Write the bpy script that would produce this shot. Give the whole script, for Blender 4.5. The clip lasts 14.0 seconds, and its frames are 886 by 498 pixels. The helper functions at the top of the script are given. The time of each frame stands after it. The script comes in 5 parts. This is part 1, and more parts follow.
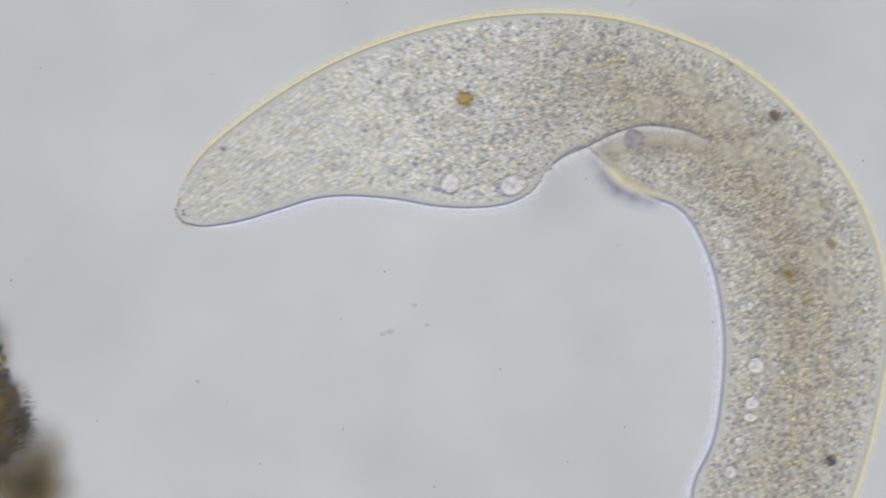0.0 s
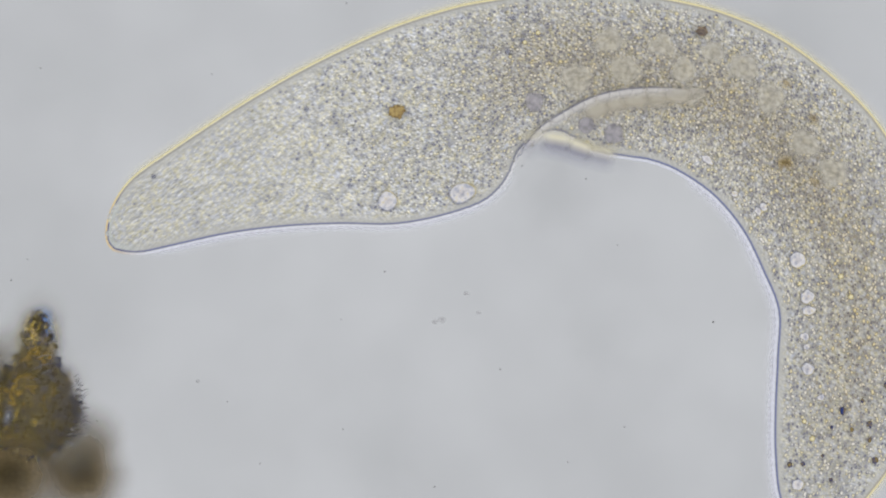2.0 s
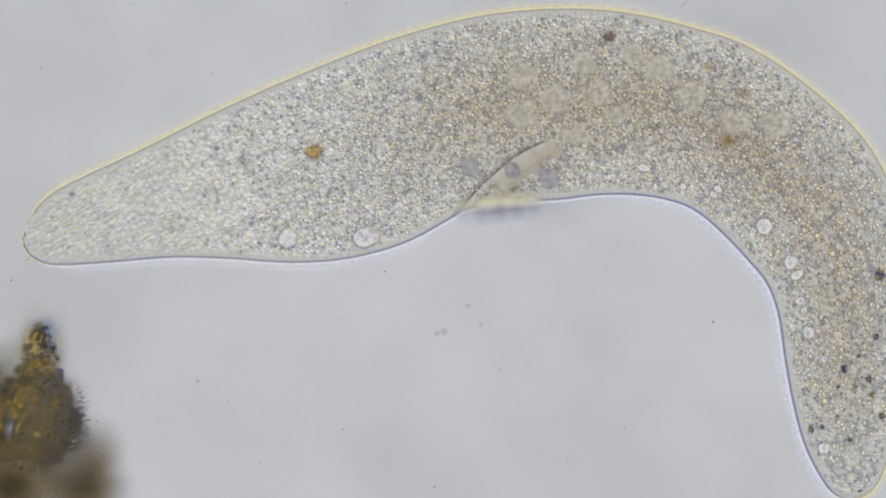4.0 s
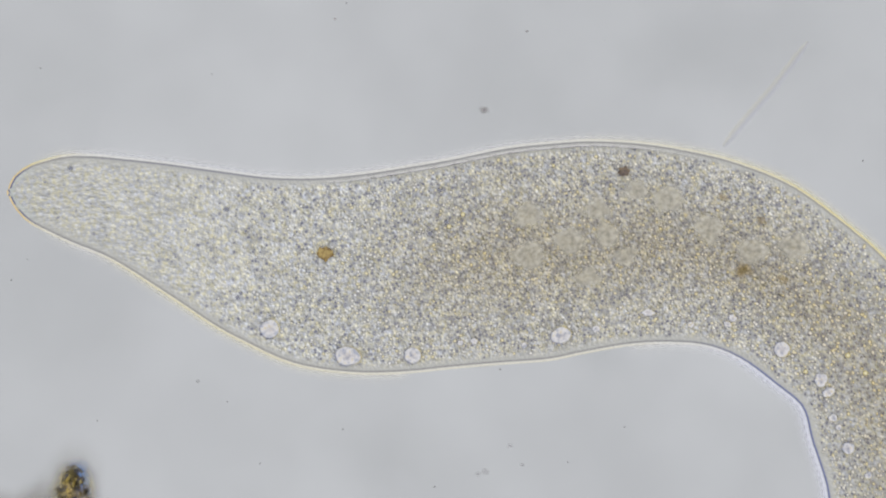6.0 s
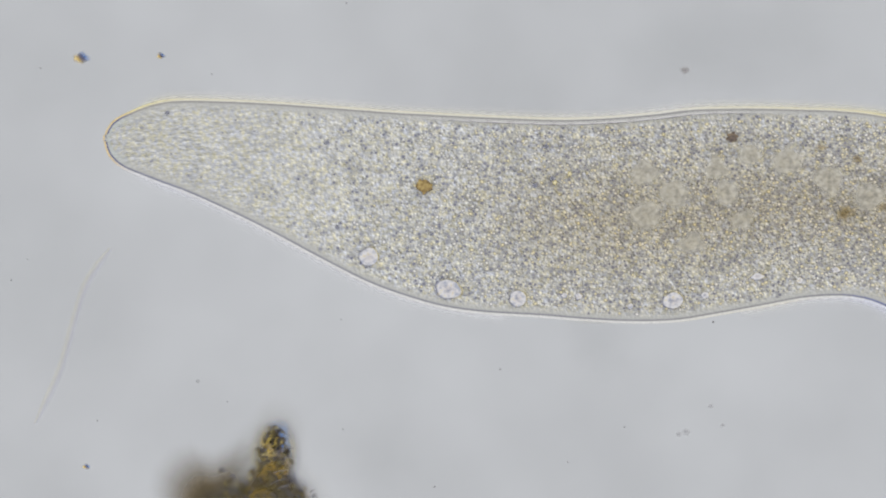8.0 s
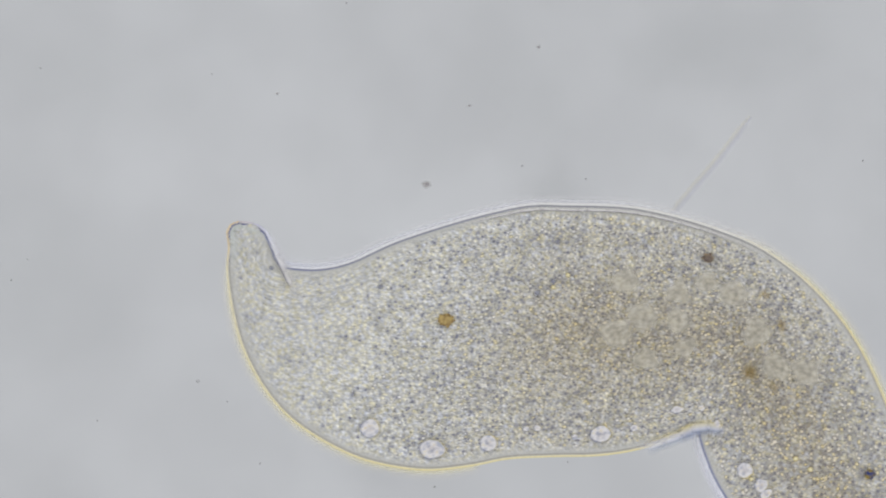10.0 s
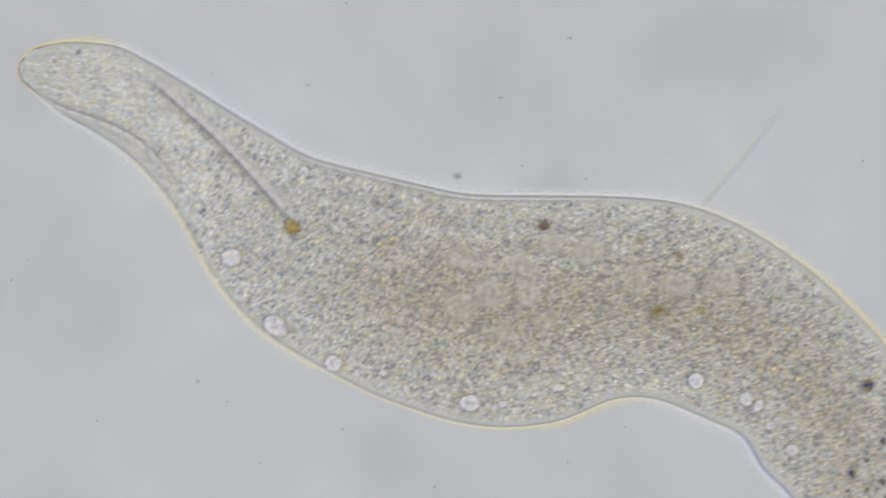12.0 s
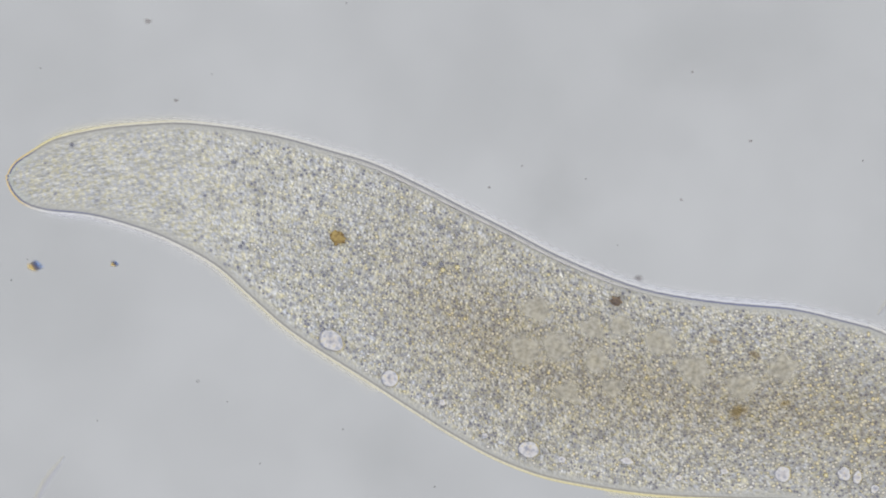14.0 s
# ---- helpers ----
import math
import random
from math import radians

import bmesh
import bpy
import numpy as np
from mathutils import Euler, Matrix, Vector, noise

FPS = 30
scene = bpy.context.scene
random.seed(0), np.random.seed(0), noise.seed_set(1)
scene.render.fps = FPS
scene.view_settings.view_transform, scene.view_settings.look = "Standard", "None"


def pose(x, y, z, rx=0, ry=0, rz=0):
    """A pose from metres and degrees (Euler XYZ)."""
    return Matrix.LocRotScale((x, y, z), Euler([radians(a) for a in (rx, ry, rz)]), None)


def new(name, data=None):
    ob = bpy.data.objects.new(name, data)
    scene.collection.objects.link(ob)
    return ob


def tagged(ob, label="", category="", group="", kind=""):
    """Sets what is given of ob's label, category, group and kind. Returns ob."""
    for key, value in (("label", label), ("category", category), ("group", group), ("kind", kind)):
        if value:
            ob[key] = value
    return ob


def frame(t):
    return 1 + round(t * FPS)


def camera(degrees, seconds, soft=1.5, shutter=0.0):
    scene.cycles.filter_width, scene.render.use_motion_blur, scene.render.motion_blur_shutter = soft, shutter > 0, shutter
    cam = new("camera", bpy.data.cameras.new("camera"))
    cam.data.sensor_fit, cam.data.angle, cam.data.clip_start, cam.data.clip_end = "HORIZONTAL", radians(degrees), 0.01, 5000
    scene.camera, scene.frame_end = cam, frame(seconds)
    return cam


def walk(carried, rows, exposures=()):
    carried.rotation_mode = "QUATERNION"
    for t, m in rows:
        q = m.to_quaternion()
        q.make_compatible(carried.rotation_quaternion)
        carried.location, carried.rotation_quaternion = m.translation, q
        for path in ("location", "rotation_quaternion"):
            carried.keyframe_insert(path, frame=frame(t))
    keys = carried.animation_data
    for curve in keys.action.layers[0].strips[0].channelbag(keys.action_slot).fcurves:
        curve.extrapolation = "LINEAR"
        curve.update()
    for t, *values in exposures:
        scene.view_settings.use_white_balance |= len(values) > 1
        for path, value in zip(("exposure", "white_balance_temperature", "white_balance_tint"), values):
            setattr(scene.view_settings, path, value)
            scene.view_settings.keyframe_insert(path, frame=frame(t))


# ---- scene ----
# A drop of pond water under the microscope, built 3,000 times enlarged: one unit of the plan is 0.25 thousandths of a millimetre in life.
PX = 0.75e-3             # metres of the scene for one unit of the plan; the field is 1568 x 882 units
HIGH = 784 / math.tan(radians(10))     # units from the lens to the slide's upper face
EYE = HIGH * PX
THICK = 44            # thickness of the animal, in units
NEAR = 1 - THICK / 2 / HIGH           # how much nearer than the slide the animal's middle is

cam = camera(20, 14.0, soft=1.9, shutter=0.25)
walk(cam, [(0, pose(0, 0, EYE)), (14, pose(0, 0, EYE))], exposures=[(0, 0.01), (7.7, 0.01), (9.8, -0.04), (11.8, -0.05), (12.5, -0.01), (14, -0.02)])

# ---------------------------------------------------------------- light
# Added even light all round: the opaque body can't be lit from below.
world = bpy.data.worlds.new("even_fill_light")
scene.world = world
world.use_nodes = True
world.node_tree.nodes["Background"].inputs[0].default_value = (1.0, 0.995, 0.99, 1)
world.node_tree.nodes["Background"].inputs[1].default_value = 1.0


# ---------------------------------------------------------------- materials
def material(name):
    m = bpy.data.materials.new(name)
    m.use_nodes = True
    m.node_tree.nodes.clear()
    return m, m.node_tree.nodes, m.node_tree.links


def node(nodes, kind, **values):
    n = nodes.new(kind)
    for k, v in values.items():
        setattr(n, k, v)
    return n


def finish(nodes, links, shader):
    out = nodes.new("ShaderNodeOutputMaterial")
    links.new(shader, out.inputs[0])


def plan_coords(nodes, links, spread=0.0, stretch=(1, 1, 1)):
    """Object coordinates in plan units, moved at random from object to object."""
    tc = nodes.new("ShaderNodeTexCoord")
    mul = node(nodes, "ShaderNodeVectorMath", operation="MULTIPLY")
    mul.inputs[1].default_value = [s / PX for s in stretch]
    links.new(tc.outputs["Object"], mul.inputs[0])
    if not spread:
        return mul.outputs[0]
    info = nodes.new("ShaderNodeObjectInfo")
    off = node(nodes, "ShaderNodeVectorMath", operation="SCALE")
    off.inputs[0].default_value = (spread, spread * 0.7, spread * 0.3)
    links.new(info.outputs["Random"], off.inputs["Scale"])
    add = node(nodes, "ShaderNodeVectorMath", operation="ADD")
    links.new(mul.outputs[0], add.inputs[0])
    links.new(off.outputs[0], add.inputs[1])
    return add.outputs[0]


def ramp(nodes, links, fac, stops, mode="LINEAR"):
    r = nodes.new("ShaderNodeValToRGB")
    r.color_ramp.interpolation = mode
    while len(r.color_ramp.elements) < len(stops):
        r.color_ramp.elements.new(0.5)
    for e, (p, c) in zip(r.color_ramp.elements, stops):
        e.position = p
        e.color = (*c, 1) if len(c) == 3 else c
    links.new(fac, r.inputs[0])
    return r.outputs[0]


def grey(v):
    return (v, v, v)


def mix(nodes, links, a, b, fac, mode="MIX"):
    m = node(nodes, "ShaderNodeMix", data_type="RGBA", blend_type=mode)
    for socket, value in ((m.inputs[6], a), (m.inputs[7], b), (m.inputs[0], fac)):
        if isinstance(value, (int, float)):
            socket.default_value = value
        elif isinstance(value, tuple):
            socket.default_value = (*value, 1)
        else:
            links.new(value, socket)
    return m.outputs[2]


def noise_tex(nodes, links, vec, size, detail=2.0, rough=0.5):
    n = nodes.new("ShaderNodeTexNoise")
    n.inputs["Scale"].default_value = 1.0 / size
    n.inputs["Detail"].default_value = detail
    n.inputs["Roughness"].default_value = rough
    links.new(vec, n.inputs["Vector"])
    return n


def cells(nodes, links, vec, size):
    n = nodes.new("ShaderNodeTexVoronoi")
    n.inputs["Scale"].default_value = 1.0 / size
    links.new(vec, n.inputs["Vector"])
    return n


def attribute(nodes, name):
    return node(nodes, "ShaderNodeAttribute", attribute_name=name).outputs["Fac"]


def scaled(nodes, links, vec, by, move=(0, 0, 0)):
    m = node(nodes, "ShaderNodeVectorMath", operation="MULTIPLY_ADD")
    m.inputs[1].default_value, m.inputs[2].default_value = by, move
    links.new(vec, m.inputs[0])
    return m.outputs[0]


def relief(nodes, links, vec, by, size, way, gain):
    """Fine uneven grain with one-sided light and shade put into its colour: the difference of a noise and the same
    noise moved a little.
    """
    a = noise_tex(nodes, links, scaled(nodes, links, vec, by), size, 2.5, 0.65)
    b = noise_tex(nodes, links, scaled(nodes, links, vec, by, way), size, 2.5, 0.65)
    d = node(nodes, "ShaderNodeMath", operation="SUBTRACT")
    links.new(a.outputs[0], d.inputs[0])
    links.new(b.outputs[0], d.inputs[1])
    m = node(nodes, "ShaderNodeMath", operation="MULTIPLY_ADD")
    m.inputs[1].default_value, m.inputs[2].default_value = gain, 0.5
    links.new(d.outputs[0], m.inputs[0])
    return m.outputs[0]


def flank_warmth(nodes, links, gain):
    """Mask for the lens's colour fringe painted into the border: 1 on flanks that face away from the middle of the
    field, 0 on those that face it.
    """
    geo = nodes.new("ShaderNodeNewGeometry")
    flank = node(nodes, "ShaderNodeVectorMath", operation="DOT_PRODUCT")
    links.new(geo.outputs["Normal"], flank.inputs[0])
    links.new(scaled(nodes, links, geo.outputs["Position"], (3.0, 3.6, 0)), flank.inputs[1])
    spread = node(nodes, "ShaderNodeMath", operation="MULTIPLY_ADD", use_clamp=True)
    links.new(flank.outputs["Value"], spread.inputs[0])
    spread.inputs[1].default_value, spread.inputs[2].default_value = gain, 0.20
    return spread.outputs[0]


def tissue_material():
    """Granular cytoplasm: fine grains with light and shade painted on their sides, browner in the gut, clearer and
    streaked at head and border.
    """
    m, nodes, links = material("granular_cytoplasm")
    p = node(nodes, "ShaderNodeAttribute", attribute_name="rest").outputs["Vector"]
    brown, clear, edge, tip = (attribute(nodes, n) for n in ("brown", "clear", "edge", "tip"))
    tone = mix(nodes, links, (0.510, 0.512, 0.501), (0.398, 0.376, 0.328), brown)
    tone = mix(nodes, links, tone, (0.488, 0.491, 0.480), clear)
    cloud = noise_tex(nodes, links, p, 55, 3)
    tone = mix(nodes, links, tone, ramp(nodes, links, cloud.outputs[0], [(0.3, grey(0.92)), (0.7, grey(1.05))]), 0.8, "MULTIPLY")
    hue = noise_tex(nodes, links, p, 6.5, 1)
    tint = ramp(nodes, links, hue.outputs[0], [(0.30, (0.90, 0.935, 1.08)), (0.5, (1, 1, 1)), (0.70, (1.12, 1.07, 0.80))])
    tone = mix(nodes, links, tone, tint, 0.8, "MULTIPLY")
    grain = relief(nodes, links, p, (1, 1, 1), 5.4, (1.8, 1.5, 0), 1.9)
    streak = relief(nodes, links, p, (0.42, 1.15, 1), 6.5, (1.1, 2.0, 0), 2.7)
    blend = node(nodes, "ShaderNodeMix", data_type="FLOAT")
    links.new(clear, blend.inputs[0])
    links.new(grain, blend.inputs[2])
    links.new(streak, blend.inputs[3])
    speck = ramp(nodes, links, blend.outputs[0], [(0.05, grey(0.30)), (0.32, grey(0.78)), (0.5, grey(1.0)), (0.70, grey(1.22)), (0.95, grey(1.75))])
    def points(size, near, far, share, colour, move):
        """Scattered round grains: a share of the cells of a pattern, each with one grain."""
        n = cells(nodes, links, scaled(nodes, links, p, (1, 1, 1), move), size)
        some = ramp(nodes, links, n.outputs["Color"], [(share - 0.02, grey(1)), (share + 0.02, grey(0))])
        spot = ramp(nodes, links, n.outputs["Distance"], [(near, grey(1)), (far, grey(0))])
        return mix(nodes, links, (1.0, 1.0, 1.0), colour, mix(nodes, links, some, spot, 1.0, "MULTIPLY"))
    # packed beads of cytoplasm, each with its own tone
    n = cells(nodes, links, p, 9.0)
    bead = ramp(nodes, links, n.outputs["Distance"], [(0.0, grey(1.46)), (0.28, grey(1.26)), (0.50, grey(1.08)), (0.72, grey(0.84))])
    own = ramp(nodes, links, n.outputs["Color"], [(0.15, (0.96, 0.98, 1.04)), (0.5, (1, 1, 1)), (0.85, (1.08, 1.05, 0.96))])
    bead = mix(nodes, links, bead, own, 1.0, "MULTIPLY")
    dark = mix(nodes, links, points(12, 0.08, 0.22, 0.4, (0.66, 0.68, 0.74), (0, 0, 0)), bead, 1.0, "MULTIPLY")
    vis = node(nodes, "ShaderNodeMath", operation="MULTIPLY_ADD")
    links.new(clear, vis.inputs[0])
    vis.inputs[1].default_value, vis.inputs[2].default_value = -0.46, 0.86
    gut = node(nodes, "ShaderNodeMath", operation="MULTIPLY_ADD")
    links.new(brown, gut.inputs[0])
    gut.inputs[1].default_value = 0.16
    links.new(vis.outputs[0], gut.inputs[2])
    vis = gut
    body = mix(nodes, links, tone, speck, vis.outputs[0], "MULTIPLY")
    few = node(nodes, "ShaderNodeMath", operation="MULTIPLY")
    links.new(vis.outputs[0], few.inputs[0])
    few.inputs[1].default_value = 0.95
    body = mix(nodes, links, body, dark, few.outputs[0], "MULTIPLY")
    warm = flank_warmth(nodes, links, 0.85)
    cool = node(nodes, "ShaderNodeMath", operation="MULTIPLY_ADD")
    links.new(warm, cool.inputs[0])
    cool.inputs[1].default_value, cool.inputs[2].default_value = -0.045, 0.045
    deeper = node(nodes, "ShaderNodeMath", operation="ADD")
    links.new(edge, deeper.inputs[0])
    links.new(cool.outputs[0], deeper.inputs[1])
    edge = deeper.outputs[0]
    # border: bright and dark lines of light bent at the edge, painted on; clear band
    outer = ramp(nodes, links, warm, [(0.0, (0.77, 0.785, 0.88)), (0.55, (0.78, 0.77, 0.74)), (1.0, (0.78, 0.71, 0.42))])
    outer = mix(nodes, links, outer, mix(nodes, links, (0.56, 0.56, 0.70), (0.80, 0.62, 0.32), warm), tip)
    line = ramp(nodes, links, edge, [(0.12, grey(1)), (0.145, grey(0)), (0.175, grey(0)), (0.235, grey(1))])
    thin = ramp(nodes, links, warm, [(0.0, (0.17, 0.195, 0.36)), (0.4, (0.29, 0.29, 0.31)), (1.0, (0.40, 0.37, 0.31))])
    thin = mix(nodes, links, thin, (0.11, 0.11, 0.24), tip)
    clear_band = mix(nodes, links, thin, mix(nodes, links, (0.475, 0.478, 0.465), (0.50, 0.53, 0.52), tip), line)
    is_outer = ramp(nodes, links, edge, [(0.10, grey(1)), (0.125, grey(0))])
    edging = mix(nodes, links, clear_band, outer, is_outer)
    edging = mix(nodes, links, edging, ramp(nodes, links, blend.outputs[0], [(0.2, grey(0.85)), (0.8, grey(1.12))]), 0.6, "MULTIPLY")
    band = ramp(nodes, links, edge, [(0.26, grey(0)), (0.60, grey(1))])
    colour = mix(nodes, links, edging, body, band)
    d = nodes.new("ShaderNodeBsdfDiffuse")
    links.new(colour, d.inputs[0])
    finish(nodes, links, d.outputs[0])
    return m


def halo_material():
    """The optical halo round the animal, built as an added thin clear film, a little brighter than the water."""
    m, nodes, links = material("edge_halo")
    veil = attribute(nodes, "edge")
    d = nodes.new("ShaderNodeBsdfDiffuse")
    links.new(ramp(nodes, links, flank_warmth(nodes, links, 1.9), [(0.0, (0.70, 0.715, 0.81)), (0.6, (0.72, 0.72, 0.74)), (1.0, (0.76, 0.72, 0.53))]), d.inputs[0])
    t = nodes.new("ShaderNodeBsdfTransparent")
    s = nodes.new("ShaderNodeMixShader")
    links.new(veil, s.inputs[0])
    links.new(t.outputs[0], s.inputs[1])
    links.new(d.outputs[0], s.inputs[2])
    finish(nodes, links, s.outputs[0])
    return m


def granule_material():
    """Round granules: straw-white hearts with dark rims, and slate-dark ones, browner in the gut."""
    m, nodes, links = material("granule")
    kind = nodes.new("ShaderNodeNewGeometry").outputs["Random Per Island"]
    rim = attribute(nodes, "rim")
    heart = ramp(nodes, links, kind, [(0.0, (0.72, 0.68, 0.52)), (0.20, (0.74, 0.73, 0.69)), (0.36, (0.76, 0.71, 0.50)), (0.41, (0.78, 0.78, 0.78)), (0.48, (0.29, 0.30, 0.35)),
                                      (0.64, (0.33, 0.32, 0.30)), (0.80, (0.24, 0.25, 0.31)), (0.91, (0.19, 0.20, 0.26)), (0.97, (0.36, 0.29, 0.16))], "CONSTANT")
    wall = ramp(nodes, links, kind, [(0.0, (0.34, 0.34, 0.36)), (0.36, (0.34, 0.31, 0.24)), (0.41, (0.30, 0.30, 0.34)), (0.48, (0.40, 0.40, 0.42))], "CONSTANT")
    c = mix(nodes, links, heart, wall, ramp(nodes, links, rim, [(0.55, grey(0)), (0.80, grey(1))]))
    c = mix(nodes, links, c, mix(nodes, links, (1.0, 1.0, 1.0), (0.92, 0.84, 0.68), attribute(nodes, "brown")), 1.0, "MULTIPLY")
    d = nodes.new("ShaderNodeBsdfDiffuse")
    links.new(c, d.inputs[0])
    finish(nodes, links, d.outputs[0])
    return m


def soft_material(name, colour, core=0.9, start=0.35, inner=None, speck=0.0):
    """A thin see-through body that thins out towards its border; rim attribute: 0 in the middle, 1 at the border."""
    m, nodes, links = material(name)
    rim = attribute(nodes, "rim")
    c = mix(nodes, links, inner or colour, colour, ramp(nodes, links, rim, [(0.1, grey(0)), (start + 0.15, grey(1))]))
    if speck:
        n = noise_tex(nodes, links, plan_coords(nodes, links, 900), 8, 2)
        c = mix(nodes, links, c, ramp(nodes, links, n.outputs[0], [(0.3, grey(0.6)), (0.7, grey(1.35))]), speck, "MULTIPLY")
    d = nodes.new("ShaderNodeBsdfDiffuse")
    links.new(c, d.inputs[0])
    t = nodes.new("ShaderNodeBsdfTransparent")
    a = ramp(nodes, links, rim, [(start, grey(core)), (1.0, grey(0))], "EASE")
    s = nodes.new("ShaderNodeMixShader")
    links.new(a, s.inputs[0])
    links.new(t.outputs[0], s.inputs[1])
    links.new(d.outputs[0], s.inputs[2])
    finish(nodes, links, s.outputs[0])
    return m


def vacuole_material():
    """A clear bubble: bright middle, thin yellowish-grey wall; light bent at the wall is painted in, blue on one side
    and yellow on the other.
    """
    m, nodes, links = material("clear_vacuole")
    rim = attribute(nodes, "rim")
    n = noise_tex(nodes, links, plan_coords(nodes, links, 900), 7, 2)
    c = ramp(nodes, links, rim, [(0.0, (0.54, 0.52, 0.55)), (0.5, (0.70, 0.69, 0.72)), (0.78, (0.66, 0.66, 0.71))])
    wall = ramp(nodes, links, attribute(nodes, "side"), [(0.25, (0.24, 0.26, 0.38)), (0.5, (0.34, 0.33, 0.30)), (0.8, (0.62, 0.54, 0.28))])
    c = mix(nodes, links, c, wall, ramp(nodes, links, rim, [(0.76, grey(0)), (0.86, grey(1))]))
    c = mix(nodes, links, c, ramp(nodes, links, n.outputs[0], [(0.32, (0.50, 0.56, 0.72)), (0.45, grey(0.9)), (0.58, grey(1.18)), (0.68, (1.1, 1.0, 0.66))]), 0.75, "MULTIPLY")
    d = nodes.new("ShaderNodeBsdfDiffuse")
    links.new(c, d.inputs[0])
    t = nodes.new("ShaderNodeBsdfTransparent")
    s = nodes.new("ShaderNodeMixShader")
    links.new(ramp(nodes, links, rim, [(0.75, grey(0.85)), (1.0, grey(0.1))]), s.inputs[0])
    links.new(t.outputs[0], s.inputs[1])
    links.new(d.outputs[0], s.inputs[2])
    finish(nodes, links, s.outputs[0])
    return m


def crease_material(name, colours, veil):
    """A fold seen on edge: bands of colour across it, thinning out to both sides and both ends."""
    m, nodes, links = material(name)
    side = attribute(nodes, "side")
    c = ramp(nodes, links, side, colours)
    whole = node(nodes, "ShaderNodeMath", operation="MULTIPLY")
    links.new(ramp(nodes, links, side, [(p, grey(k)) for p, k in veil]), whole.inputs[0])
    links.new(attribute(nodes, "fade"), whole.inputs[1])
    clear = node(nodes, "ShaderNodeMath", operation="SUBTRACT")
    clear.inputs[0].default_value = 1.0
    links.new(whole.outputs[0], clear.inputs[1])
    share = node(nodes, "ShaderNodeMath", operation="SUBTRACT")
    share.inputs[0].default_value = 1.0
    links.new(attribute(nodes, "rim"), share.inputs[1])
    kept = node(nodes, "ShaderNodeMath", operation="POWER")
    links.new(clear.outputs[0], kept.inputs[0])
    links.new(share.outputs[0], kept.inputs[1])
    ends = node(nodes, "ShaderNodeMath", operation="SUBTRACT")
    ends.inputs[0].default_value = 1.0
    links.new(kept.outputs[0], ends.inputs[1])
    d = nodes.new("ShaderNodeBsdfDiffuse")
    links.new(c, d.inputs[0])
    t = nodes.new("ShaderNodeBsdfTransparent")
    s = nodes.new("ShaderNodeMixShader")
    links.new(ends.outputs[0], s.inputs[0])
    links.new(t.outputs[0], s.inputs[1])
    links.new(d.outputs[0], s.inputs[2])
    finish(nodes, links, s.outputs[0])
    return m


def plain_material(name, colour, var=0.35, size=14.0, other=None):
    m, nodes, links = material(name)
    n = noise_tex(nodes, links, plan_coords(nodes, links, 900), size, 3)
    c = mix(nodes, links, colour, other or tuple(v * (1 - var) for v in colour), ramp(nodes, links, n.outputs[0], [(0.35, grey(0)), (0.65, grey(1))]))
    d = nodes.new("ShaderNodeBsdfDiffuse")
    links.new(c, d.inputs[0])
    finish(nodes, links, d.outputs[0])
    return m


def crust_material():
    """Detritus grains: golden, olive and brown, blue-black and pale grey towards the bristly flank, each with its own
    tone, mottled; a lens colour fringe is painted on their rims.
    """
    m, nodes, links = material("golden_brown_crust")
    p = plan_coords(nodes, links)
    kind = nodes.new("ShaderNodeNewGeometry").outputs["Random Per Island"]
    warm = ramp(nodes, links, kind, [(0.0, (0.085, 0.068, 0.035)), (0.26, (0.15, 0.118, 0.045)), (0.55, (0.24, 0.18, 0.06)), (0.70, (0.065, 0.065, 0.08)), (0.9, (0.33, 0.29, 0.15))], "CONSTANT")
    cold = ramp(nodes, links, kind, [(0.0, (0.035, 0.04, 0.075)), (0.30, (0.11, 0.11, 0.15)), (0.55, (0.19, 0.16, 0.09)), (0.74, (0.24, 0.26, 0.31)), (0.82, (0.05, 0.05, 0.06))], "CONSTANT")
    c = mix(nodes, links, warm, cold, attribute(nodes, "side"))
    small = noise_tex(nodes, links, p, 7, 3, 0.7)
    c = mix(nodes, links, c, ramp(nodes, links, small.outputs[0], [(0.32, (0.6, 0.6, 0.66)), (0.5, (1, 1, 1)), (0.70, (1.5, 1.4, 1.1))]), 0.85, "MULTIPLY")
    rim = attribute(nodes, "rim")
    fringe = ramp(nodes, links, attribute(nodes, "flank"), [(0.12, (0.36, 0.29, 0.09)), (0.30, (0.17, 0.135, 0.05)), (0.48, (0.07, 0.065, 0.055)), (0.62, (0.045, 0.052, 0.10)), (0.85, (0.11, 0.14, 0.27))])
    c = mix(nodes, links, c, fringe, ramp(nodes, links, rim, [(0.3, grey(0)), (0.75, grey(0.7))]))
    d = nodes.new("ShaderNodeBsdfDiffuse")
    links.new(c, d.inputs[0])
    t = nodes.new("ShaderNodeBsdfTransparent")
    s = nodes.new("ShaderNodeMixShader")
    links.new(ramp(nodes, links, rim, [(0.0, grey(0.58)), (0.55, grey(0.52)), (1.0, grey(0))]), s.inputs[0])
    links.new(t.outputs[0], s.inputs[1])
    links.new(d.outputs[0], s.inputs[2])
    finish(nodes, links, s.outputs[0])
    return m


